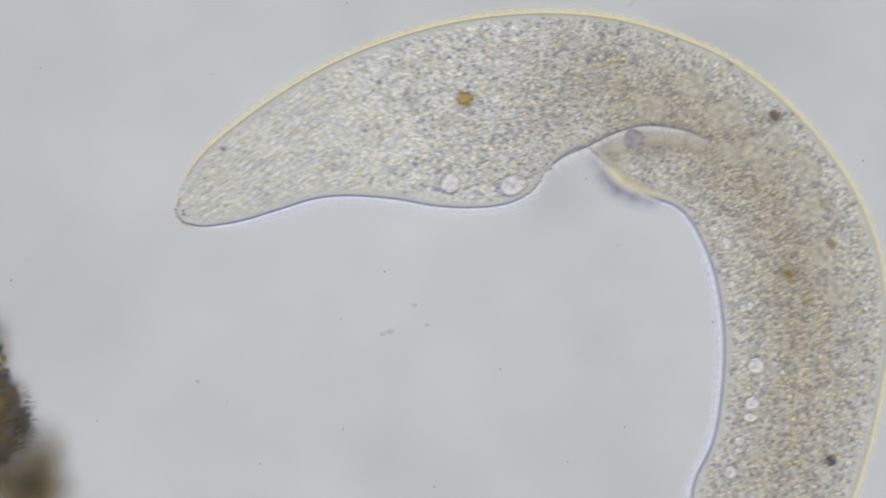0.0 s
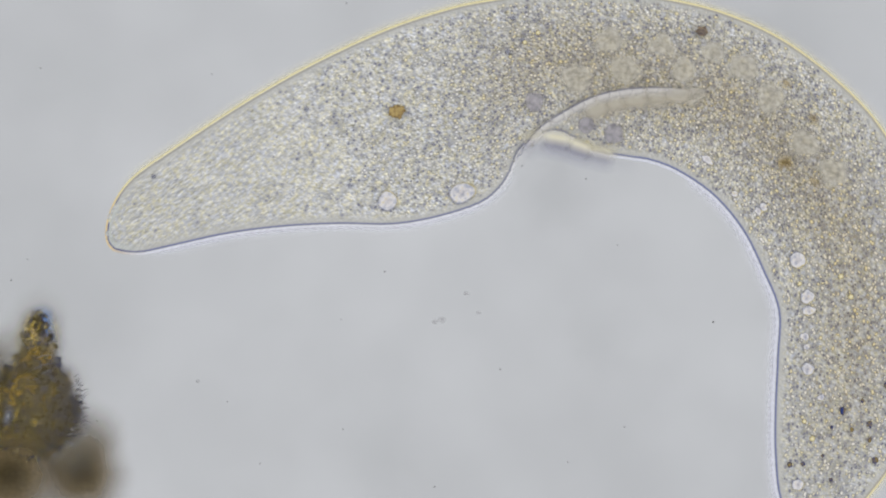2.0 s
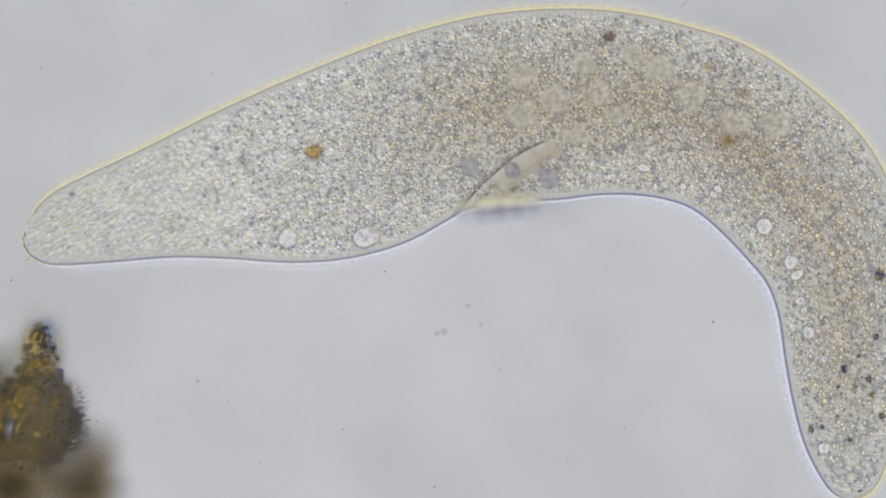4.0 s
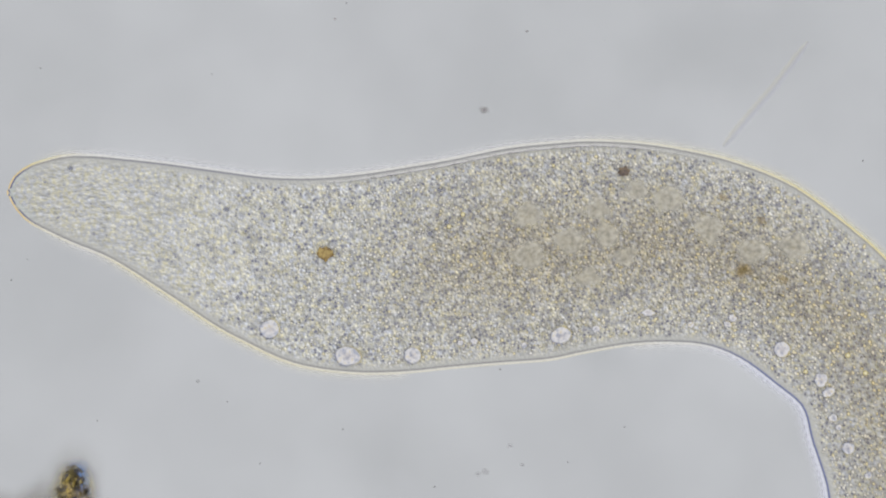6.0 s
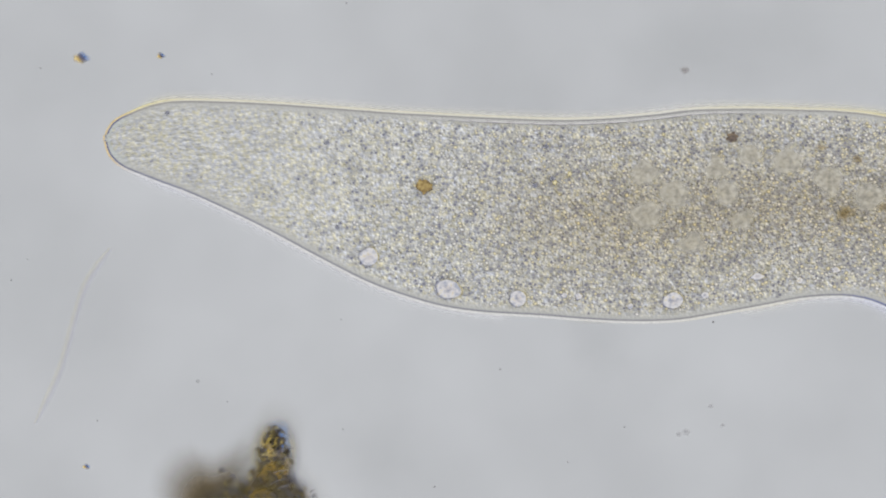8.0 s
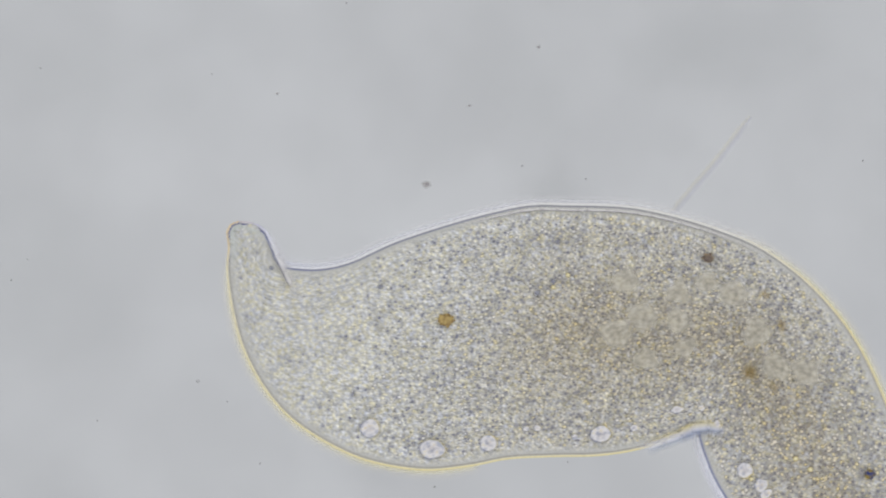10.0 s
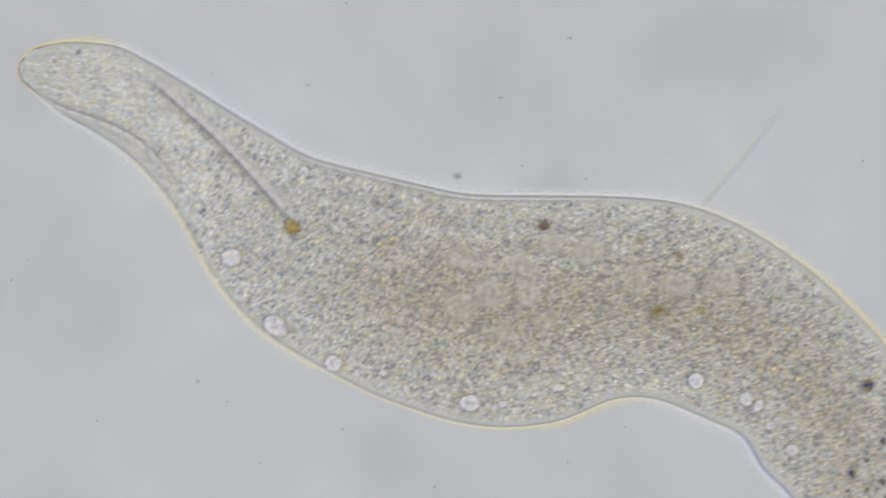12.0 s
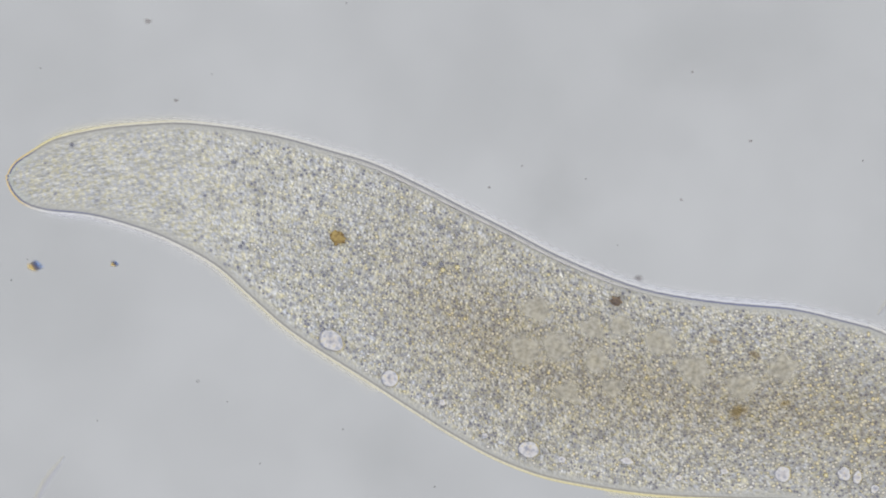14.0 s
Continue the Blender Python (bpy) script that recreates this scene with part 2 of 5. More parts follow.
def bed_material(name, tones, core):
    """The soft mass that holds the detritus: amber and dark brown, dissolving at its border, where a lens colour fringe
    is painted, olive to one side and blue-grey to the other.
    """
    m, nodes, links = material(name)
    p = plan_coords(nodes, links, 900)
    rim = attribute(nodes, "rim")
    big = noise_tex(nodes, links, p, 42, 3)
    c = ramp(nodes, links, big.outputs[0], list(zip((0.38, 0.5, 0.64), tones)))
    small = noise_tex(nodes, links, p, 11, 3, 0.65)
    c = mix(nodes, links, c, ramp(nodes, links, small.outputs[0], [(0.32, (0.55, 0.56, 0.62)), (0.5, (1, 1, 1)), (0.70, (1.5, 1.4, 1.1))]), 0.8, "MULTIPLY")
    fringe = ramp(nodes, links, attribute(nodes, "side"), [(0.2, (0.42, 0.36, 0.14)), (0.5, (0.22, 0.20, 0.16)), (0.72, (0.11, 0.12, 0.24))])
    c = mix(nodes, links, c, fringe, ramp(nodes, links, rim, [(0.62, grey(0)), (0.92, grey(0.8))]))
    d = nodes.new("ShaderNodeBsdfDiffuse")
    links.new(c, d.inputs[0])
    t = nodes.new("ShaderNodeBsdfTransparent")
    s = nodes.new("ShaderNodeMixShader")
    links.new(ramp(nodes, links, rim, [(0.42, grey(core)), (1.0, grey(0))], "EASE"), s.inputs[0])
    links.new(t.outputs[0], s.inputs[1])
    links.new(d.outputs[0], s.inputs[2])
    finish(nodes, links, s.outputs[0])
    return m


def strand_material():
    """A thread whose bent light is put into its colour: yellowish on one flank, lavender on the other."""
    m, nodes, links = material("pale_strand")
    side = attribute(nodes, "side")
    d = nodes.new("ShaderNodeBsdfDiffuse")
    links.new(ramp(nodes, links, side, [(0.2, (0.60, 0.55, 0.36)), (0.42, (0.48, 0.47, 0.45)), (0.62, (0.36, 0.36, 0.46)), (0.85, (0.52, 0.52, 0.62))]), d.inputs[0])
    t = nodes.new("ShaderNodeBsdfTransparent")
    s = nodes.new("ShaderNodeMixShader")
    links.new(ramp(nodes, links, attribute(nodes, "rim"), [(0.3, grey(0.34)), (1.0, grey(0))]), s.inputs[0])
    links.new(t.outputs[0], s.inputs[1])
    links.new(d.outputs[0], s.inputs[2])
    finish(nodes, links, s.outputs[0])
    return m


def lamp_material():
    """The lit field lens under the slide, unevenly bright and smudged."""
    m, nodes, links = material("lit_field_lens")
    tc = nodes.new("ShaderNodeTexCoord")
    p = node(nodes, "ShaderNodeVectorMath", operation="SCALE")
    p.inputs["Scale"].default_value = 1 / (PX * FIELD)
    links.new(tc.outputs["Object"], p.inputs[0])
    big = noise_tex(nodes, links, p.outputs[0], 420, 2)
    small = noise_tex(nodes, links, p.outputs[0], 130, 3)
    c = mix(nodes, links, (0.520, 0.530, 0.556), ramp(nodes, links, big.outputs[0], [(0.3, grey(0.93)), (0.7, grey(1.06))]), 0.8, "MULTIPLY")
    c = mix(nodes, links, c, ramp(nodes, links, small.outputs[0], [(0.35, grey(0.97)), (0.65, grey(1.02))]), 0.8, "MULTIPLY")
    e = nodes.new("ShaderNodeEmission")
    links.new(c, e.inputs[0])
    finish(nodes, links, e.outputs[0])
    return m


def glass_material():
    m, nodes, links = material("clear_glass")
    t = nodes.new("ShaderNodeBsdfTransparent")
    t.inputs[0].default_value = (0.995, 0.998, 0.996, 1)
    g = nodes.new("ShaderNodeBsdfGlossy")
    g.inputs["Roughness"].default_value = 0.02
    s = nodes.new("ShaderNodeMixShader")
    s.inputs[0].default_value = 0.004
    links.new(t.outputs[0], s.inputs[1])
    links.new(g.outputs[0], s.inputs[2])
    finish(nodes, links, s.outputs[0])
    return m


FIELD = (HIGH + 160) / HIGH     # how much wider the view is at the field lens than on the slide
HALO = halo_material()
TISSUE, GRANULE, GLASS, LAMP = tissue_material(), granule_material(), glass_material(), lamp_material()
NUCLEUS = soft_material("pale_nucleus", (0.63, 0.605, 0.53), 0.54, 0.5, (0.55, 0.52, 0.44), 0.8)
VESICLE = soft_material("lilac_vesicle", (0.33, 0.32, 0.355), 0.72, 0.75, (0.40, 0.385, 0.425), 0.7)
VACUOLE = vacuole_material()
BROWN = plain_material("brown_food_grain", (0.46, 0.35, 0.15), 0.6, 6, (0.24, 0.165, 0.08))
DARK = plain_material("dark_food_grain", (0.12, 0.10, 0.10), 0.5, 6, (0.32, 0.25, 0.17))
BLUE = plain_material("blue_black_grain", (0.03, 0.05, 0.18), 0.5, 7, (0.26, 0.20, 0.07))
GOLD = soft_material("golden_pigment", (0.36, 0.28, 0.14), 0.5, 0.2, (0.24, 0.17, 0.06), 0.6)
STRAW = soft_material("straw_droplet", (0.58, 0.50, 0.26), 0.95, 0.6, (0.80, 0.76, 0.55))
SLATE = soft_material("slate_grain", (0.28, 0.29, 0.35), 0.8, 0.3, (0.16, 0.17, 0.22))
# Bright line and blue shade along the notch, put into the crease's colour.
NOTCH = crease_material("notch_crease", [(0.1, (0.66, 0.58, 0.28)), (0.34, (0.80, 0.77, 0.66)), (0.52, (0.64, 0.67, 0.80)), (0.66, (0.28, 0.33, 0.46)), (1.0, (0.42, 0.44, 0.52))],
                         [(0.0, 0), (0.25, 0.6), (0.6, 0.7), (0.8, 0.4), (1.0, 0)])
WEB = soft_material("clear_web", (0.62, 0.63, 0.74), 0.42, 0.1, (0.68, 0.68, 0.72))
# Pale clear tissue beside a dark line that paints the crease's shading.
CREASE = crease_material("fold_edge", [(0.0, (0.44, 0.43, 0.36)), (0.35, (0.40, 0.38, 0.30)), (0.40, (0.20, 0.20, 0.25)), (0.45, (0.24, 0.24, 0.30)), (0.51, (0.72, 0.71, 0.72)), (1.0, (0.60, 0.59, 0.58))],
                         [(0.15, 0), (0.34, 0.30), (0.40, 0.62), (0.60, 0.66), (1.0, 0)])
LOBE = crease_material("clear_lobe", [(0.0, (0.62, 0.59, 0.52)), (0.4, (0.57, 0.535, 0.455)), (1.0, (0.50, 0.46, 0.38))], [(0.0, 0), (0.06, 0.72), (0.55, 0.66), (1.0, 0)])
# Cream margin of the lobe, and below it a soft shadow painted as a dark band.
MARGIN_SHADOW = crease_material("lobe_margin", [(0.2, (0.58, 0.54, 0.38)), (0.42, (0.74, 0.70, 0.52)), (0.52, (0.42, 0.40, 0.38)), (0.62, (0.20, 0.20, 0.27)), (0.85, (0.30, 0.31, 0.40))],
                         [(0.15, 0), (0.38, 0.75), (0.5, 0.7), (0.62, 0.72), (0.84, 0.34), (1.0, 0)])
# Dark lobes of the clump, with thin veils; their soft edges imitate lens blur.
BLUR_LOBE = soft_material("brown_blur_lobe", (0.13, 0.10, 0.055), 0.97, 0.25, (0.05, 0.038, 0.018), 0.3)
VEIL = soft_material("thin_blur_veil", (0.22, 0.18, 0.09), 0.3, 0.0, (0.20, 0.16, 0.07), 0.3)
HAZE = soft_material("grey_brown_haze", (0.26, 0.25, 0.22), 0.6, 0.1, (0.18, 0.15, 0.10))
HAIR = plain_material("dark_hair", (0.14, 0.14, 0.19), 0.5, 6, (0.26, 0.25, 0.24))
SMUDGE = soft_material("grey_smudge", (0.40, 0.41, 0.43), 0.16, 0.0)
CRUST = crust_material()
SPLINTER = soft_material("golden_splinter", (0.40, 0.31, 0.09), 0.66, 0.1, (0.40, 0.26, 0.05), 0.8)
PALE = soft_material("pale_flake", (0.20, 0.22, 0.28), 0.75, 0.0, (0.33, 0.37, 0.42), 0.7)
def fringed_material():
    """A mote out of focus with its colour fringe painted on: straw-yellow on one flank, slate-blue on the other."""
    m, nodes, links = material("fringed_mote")
    d = nodes.new("ShaderNodeBsdfDiffuse")
    links.new(ramp(nodes, links, attribute(nodes, "side"), [(0.30, (0.72, 0.52, 0.12)), (0.46, (0.20, 0.17, 0.16)), (0.56, (0.10, 0.11, 0.20)), (0.75, (0.10, 0.22, 0.52))]), d.inputs[0])
    t = nodes.new("ShaderNodeBsdfTransparent")
    s = nodes.new("ShaderNodeMixShader")
    links.new(ramp(nodes, links, attribute(nodes, "rim"), [(0.35, grey(0.75)), (1.0, grey(0))]), s.inputs[0])
    links.new(t.outputs[0], s.inputs[1])
    links.new(d.outputs[0], s.inputs[2])
    finish(nodes, links, s.outputs[0])
    return m


FRINGED = fringed_material()
DUST = plain_material("grey_dust", (0.37, 0.37, 0.39), 0.3, 5)
STRAND = strand_material()
BED = bed_material("detritus_bed", ((0.038, 0.035, 0.030), (0.12, 0.090, 0.034), (0.33, 0.225, 0.050)), 0.97)
DARKBED = bed_material("dark_detritus_bed", ((0.032, 0.030, 0.028), (0.075, 0.057, 0.024), (0.19, 0.14, 0.045)), 0.98)
TIPBED = bed_material("thin_detritus_bed", ((0.17, 0.16, 0.125), (0.27, 0.24, 0.14), (0.42, 0.36, 0.16)), 0.66)
FAINT = soft_material("faint_mote", (0.36, 0.36, 0.38), 0.4, 0.05, (0.28, 0.27, 0.30))
MOTE = soft_material("blurred_mote", (0.30, 0.28, 0.28), 0.6, 0.05, (0.17, 0.16, 0.20))


# ---------------------------------------------------------------- building
def mesh_of(name, verts, faces, mats, attrs=None, index=None, smooth=True):
    me = bpy.data.meshes.new(name)
    me.from_pydata([(x * PX, y * PX, z * PX) for x, y, z in verts], [], faces)
    for mt in mats:
        me.materials.append(mt)
    for key, values in (attrs or {}).items():
        if key == "rest":
            me.attributes.new(key, "FLOAT_VECTOR", "POINT").data.foreach_set("vector", np.array(values, dtype=np.float32).ravel())
            continue
        me.attributes.new(key, "FLOAT", "POINT").data.foreach_set("value", np.array(values, dtype=np.float32))
    if index is not None:
        me.polygons.foreach_set("material_index", index)
    me.polygons.foreach_set("use_smooth", [smooth] * len(faces))
    me.update()
    return me


def part(name, me, parent, label=""):
    ob = new(name, me)
    ob.parent = parent
    return tagged(ob, label)


def place(x, y, z=0.0):
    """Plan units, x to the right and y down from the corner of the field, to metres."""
    return ((x - 784) * PX, (441 - y) * PX, z * PX)


def shift(x, y, z=0.0):
    return (x * PX, -y * PX, z * PX)


def ico(level=1):
    bm = bmesh.new()
    bmesh.ops.create_icosphere(bm, subdivisions=level, radius=1.0)
    v = np.array([p.co[:] for p in bm.verts])
    bm.verts.index_update()
    f = [[p.index for p in q.verts] for q in bm.faces]
    bm.free()
    return v, f


ICO1, ICO2, ICO3 = ico(1), ico(2), ico(3)


def blob(name, rx, ry, rz, mats, z=0.0, rough=0.12, seed=0, shape=ICO2, size=1.5):
    """An uneven, flattened lump, with the rim attribute for soft bodies."""
    v, f = shape
    out = []
    rim = []
    for p in v:
        k = 1 + rough * noise.noise(Vector(p) * size + Vector((seed * 7.1, seed * 3.3, 0)))
        out.append((p[0] * rx * k, p[1] * ry * k, z + p[2] * rz * k))
        rim.append(min(1.0, math.hypot(p[0], p[1])))
    return mesh_of(name, out, f, mats, {"rim": rim, "side": [0.5 + 0.35 * p[0] + 0.2 * p[1] for p in v]})


def cap(name, rx, ry, rz, mats, rough=0.15, seed=0.0, rings=7, n=28):
    """A low uneven dome, thinning out towards its border."""
    v, f, rim = [(0, 0, rz)], [], [0.0]
    for i in range(1, rings + 1):
        r = i / rings
        for j in range(n):
            a = 2 * math.pi * j / n
            k = r * (1 + rough * noise.noise(Vector((math.cos(a) * 1.3 + seed, math.sin(a) * 1.3, seed * 0.7))))
            v.append((math.cos(a) * k * rx, math.sin(a) * k * ry, rz * (1 - r * r)))
            rim.append(r)
    f += [(0, 1 + j, 1 + (j + 1) % n) for j in range(n)]
    for i in range(rings - 1):
        b = 1 + i * n
        f += [(b + j, b + n + j, b + n + (j + 1) % n, b + (j + 1) % n) for j in range(n)]
    return mesh_of(name, v, f, mats, {"rim": rim, "side": [0.5 + 0.35 * p[0] / rx + 0.2 * p[1] / ry for p in v]})


# ---------------------------------------------------------------- the stage's travel and the animal's outlines
STAGE = [(0, 689, -54), (0.1, 757, -67), (0.2, 778, -74), (0.3, 780, -75), (1, 780, -75), (2.5, 780, -75), (3, 782, -73), (3.1, 783, -66), (3.2, 783, -58),
         (5.3, 795, -50), (5.4, 799, -38), (5.5, 804, -6), (5.6, 822, 43), (5.7, 830, 86), (5.8, 837, 113), (5.9, 845, 152), (6, 857, 194), (6.1, 861, 201), (6.5, 877, 194),
         (6.6, 961, 174), (6.7, 1052, 152), (6.8, 1150, 130), (6.9, 1196, 120), (7, 1212, 115), (7.5, 1211, 116), (7.7, 1213, 118),
         (9.8, 874, 297), (9.9, 810, 315), (10, 755, 326), (10.1, 732, 332), (10.5, 731, 331), (11.8, 730, 331), (11.9, 736, 329), (12, 810, 311), (12.1, 895, 292),
         (12.2, 982, 272), (12.3, 1043, 258), (12.4, 1065, 251), (12.5, 1064, 250), (13, 1067, 249), (13.1, 1068, 252), (13.2, 1070, 260), (13.3, 1082, 301),
         (13.4, 1095, 361), (13.5, 1112, 424), (13.6, 1124, 479), (13.7, 1127, 492), (14, 1130, 492)]


def stage_at(t):
    times = [r[0] for r in STAGE]
    return np.array([np.interp(t, times, [r[1] for r in STAGE]), np.interp(t, times, [r[2] for r in STAGE])])


def stage_rows(x, y, z=0.0):
    """Rows for a thing that lies on the slide, from its place when the stage stands at its middle."""
    return [(t, pose(*place(x + sx - 780, y + sy + 75, z))) for t, sx, sy in STAGE]


def glide(points, per=14):
    """A smooth line through points."""
    p = np.array(points, dtype=float)
    p = np.vstack([2 * p[0] - p[1], p, 2 * p[-1] - p[-2]])
    k = np.linspace(0, 1, per, endpoint=False)[:, None]
    out = []
    for a, b, c, d in zip(p, p[1:], p[2:], p[3:]):
        span = np.linalg.norm(c - b)
        ends = []
        for way in ((c - a) / 2, (d - b) / 2):
            length = np.linalg.norm(way)
            ends.append(way * min(1.0, 1.2 * span / max(length, 1e-9)))
        out.append((2 * k**3 - 3 * k**2 + 1) * b + (k**3 - 2 * k**2 + k) * ends[0] + (3 * k**2 - 2 * k**3) * c + (k**3 - k**2) * ends[1])
    out.append(p[-2:-1])
    return np.vstack(out)


def along(line, fractions):
    s = np.r_[0, np.cumsum(np.linalg.norm(np.diff(line, axis=0), axis=1))]
    s /= s[-1]
    return np.stack([np.interp(fractions, s, line[:, 0]), np.interp(fractions, s, line[:, 1])], axis=1)


GRID = np.linspace(0, 1, 401)
FORMS = {}


def outline(t, marks, back, belly):
    """The animal's two borders at t, from snout to tail, and how far along them its marks lie: one on the back, three on the belly."""
    f_back = np.interp(GRID, (0, 0.59, 1), (0, marks[0], 1))
    f_belly = np.interp(GRID, (0, 0.265, 0.54, 0.725, 1), (0, *marks[1:], 1))
    FORMS[t] = (along(glide(back), f_back) - stage_at(t), along(glide(belly), f_belly) - stage_at(t))


outline(0.0, (0.529, 0.284, 0.548, 0.712),
        [(310, 375), (318, 340), (345, 285), (400, 232), (500, 160), (600, 104), (700, 65), (800, 38), (900, 24), (1000, 22), (1100, 34), (1200, 64), (1300, 110), (1400, 190), (1480, 285), (1535, 385), (1562, 480), (1572, 600), (1555, 720), (1530, 820), (1500, 900), (1440, 1000), (1360, 1080), (1260, 1130)],
        [(310, 375), (318, 393), (345, 403), (375, 404), (430, 395), (500, 374), (560, 356), (620, 351), (700, 357), (770, 369), (840, 372), (900, 364), (945, 340), (970, 305), (1000, 280), (1030, 266), (1055, 280), (1100, 325), (1150, 352), (1200, 375), (1235, 425), (1262, 500), (1275, 600), (1270, 700), (1255, 780), (1225, 845), (1215, 900), (1205, 1000), (1220, 1090), (1260, 1130)])
outline(0.5, (0.530, 0.279, 0.547, 0.713),
        [(358, 380), (362, 350), (380, 318), (405, 278), (450, 240), (500, 195), (600, 127), (700, 72), (800, 34), (900, 10), (1000, -2), (1100, 0), (1200, 15), (1300, 42), (1400, 90), (1500, 170), (1568, 245), (1625, 350), (1652, 480), (1650, 600), (1630, 720), (1590, 830), (1545, 930), (1480, 1020), (1390, 1080)],
        [(358, 380), (362, 398), (380, 407), (420, 411), (460, 403), (520, 383), (600, 356), (700, 345), (800, 351), (880, 355), (960, 347), (1000, 330), (1025, 295), (1060, 258), (1095, 236), (1130, 262), (1180, 305), (1230, 325), (1270, 338), (1310, 380), (1345, 445), (1365, 530), (1370, 620), (1360, 700), (1330, 790), (1315, 860), (1305, 920), (1320, 1010), (1390, 1080)])
outline(1.0, (0.522, 0.283, 0.553, 0.721),
        [(297, 415), (302, 380), (318, 340), (345, 300), (400, 255), (500, 175), (600, 110), (700, 62), (800, 25), (900, 8), (1000, 0), (1100, -2), (1200, 10), (1300, 38), (1400, 85), (1500, 160), (1568, 240), (1630, 350), (1660, 470), (1660, 560), (1645, 680), (1615, 770), (1568, 862), (1510, 950), (1420, 1020)],
        [(297, 415), (300, 440), (318, 452), (350, 456), (390, 448), (440, 430), (500, 408), (580, 382), (680, 371), (780, 375), (850, 368), (910, 353), (945, 330), (965, 300), (990, 265), (1020, 240), (1045, 232), (1075, 250), (1120, 285), (1170, 302), (1210, 312), (1250, 335), (1300, 385), (1335, 440), (1358, 510), (1370, 600), (1365, 690), (1345, 760), (1335, 830), (1325, 890), (1345, 970), (1420, 1020)])
outline(1.5, (0.509, 0.275, 0.548, 0.717),
        [(292, 330), (296, 305), (325, 272), (355, 238), (420, 210), (500, 160), (600, 100), (700, 48), (800, 15), (860, 2), (950, -8), (1100, -8), (1200, 2), (1300, 32), (1400, 82), (1500, 160), (1568, 230), (1630, 340), (1660, 460), (1665, 560), (1650, 680), (1615, 780), (1568, 850), (1515, 930), (1440, 990)],
        [(292, 330), (296, 350), (320, 367), (350, 379), (420, 382), (520, 381), (640, 376), (740, 374), (800, 374), (860, 365), (910, 350), (945, 320), (970, 280), (1000, 245), (1040, 222), (1070, 228), (1110, 258), (1160, 283), (1200, 298), (1240, 322), (1290, 372), (1325, 425), (1352, 490), (1370, 570), (1373, 650), (1358, 730), (1348, 800), (1340, 870), (1360, 945), (1440, 990)])
outline(2.0, (0.505, 0.283, 0.558, 0.729),
        [(188, 415), (192, 385), (210, 345), (240, 310), (300, 268), (400, 202), (500, 142), (600, 90), (700, 46), (800, 14), (870, 0), (950, -10), (1100, -10), (1200, 2), (1300, 30), (1400, 80), (1500, 160), (1568, 240), (1625, 350), (1650, 460), (1650, 580), (1630, 700), (1585, 810), (1535, 880), (1500, 920), (1450, 940)],
        [(188, 415), (195, 437), (215, 447), (250, 450), (300, 440), (400, 418), (500, 405), (600, 400), (690, 401), (760, 391), (830, 371), (870, 350), (900, 315), (920, 270), (950, 245), (980, 235), (1010, 245), (1050, 270), (1100, 280), (1150, 288), (1200, 308), (1260, 350), (1310, 410), (1345, 480), (1372, 550), (1370, 630), (1366, 720), (1366, 800), (1375, 880), (1405, 925), (1450, 940)])
outline(2.5, (0.503, 0.283, 0.556, 0.726),
        [(125, 465), (130, 435), (150, 385), (185, 345), (250, 298), (300, 262), (400, 195), (500, 138), (600, 88), (700, 46), (800, 14), (860, 2), (950, -8), (1080, -8), (1180, 4), (1300, 35), (1400, 85), (1500, 165), (1568, 255), (1615, 350), (1635, 460), (1630, 580), (1605, 700), (1568, 800), (1540, 870), (1510, 910), (1460, 930)],
        [(125, 465), (130, 488), (150, 502), (190, 505), (240, 490), (300, 466), (400, 438), (500, 424), (600, 423), (680, 418), (740, 405), (800, 382), (850, 348), (880, 310), (905, 290), (945, 280), (980, 284), (1010, 292), (1060, 298), (1110, 297), (1160, 303), (1220, 328), (1280, 378), (1320, 435), (1350, 495), (1375, 560), (1372, 640), (1378, 720), (1385, 800), (1398, 870), (1422, 915), (1460, 930)])
outline(3.0, (0.501, 0.278, 0.556, 0.728),
        [(55, 540), (62, 505), (85, 445), (110, 415), (200, 335), (300, 258), (400, 192), (500, 138), (600, 90), (700, 52), (800, 22), (900, 4), (1000, -2), (1100, 2), (1200, 22), (1300, 55), (1400, 108), (1480, 175), (1550, 255), (1590, 340), (1605, 450), (1600, 580), (1590, 700), (1572, 790), (1555, 850), (1520, 885), (1480, 905)],
        [(55, 540), (60, 560), (85, 573), (110, 576), (150, 565), (200, 543), (300, 500), (400, 470), (500, 462), (580, 457), (650, 442), (720, 418), (780, 385), (830, 350), (860, 332), (900, 325), (960, 325), (1020, 320), (1080, 314), (1140, 316), (1200, 330), (1250, 360), (1300, 410), (1340, 470), (1368, 530), (1380, 600), (1385, 680), (1398, 770), (1418, 830), (1442, 880), (1480, 905)])
outline(3.2, (0.501, 0.282, 0.560, 0.733),
        [(18, 575), (20, 545), (40, 490), (70, 455), (100, 430), (200, 345), (300, 262), (400, 198), (500, 146), (600, 102), (700, 66), (800, 38), (900, 22), (1000, 18), (1100, 24), (1200, 44), (1300, 72), (1400, 130), (1500, 215), (1560, 300), (1590, 400), (1600, 520), (1595, 650), (1580, 760), (1562, 840), (1535, 880), (1495, 895)],
        [(18, 575), (25, 595), (45, 608), (70, 612), (110, 602), (200, 565), (300, 523), (400, 500), (500, 490), (600, 476), (680, 452), (740, 425), (800, 385), (830, 365), (870, 356), (940, 352), (1000, 348), (1060, 340), (1120, 340), (1180, 350), (1230, 370), (1280, 415), (1320, 460), (1355, 505), (1375, 560), (1385, 640), (1398, 720), (1415, 790), (1440, 845), (1465, 880), (1495, 895)])
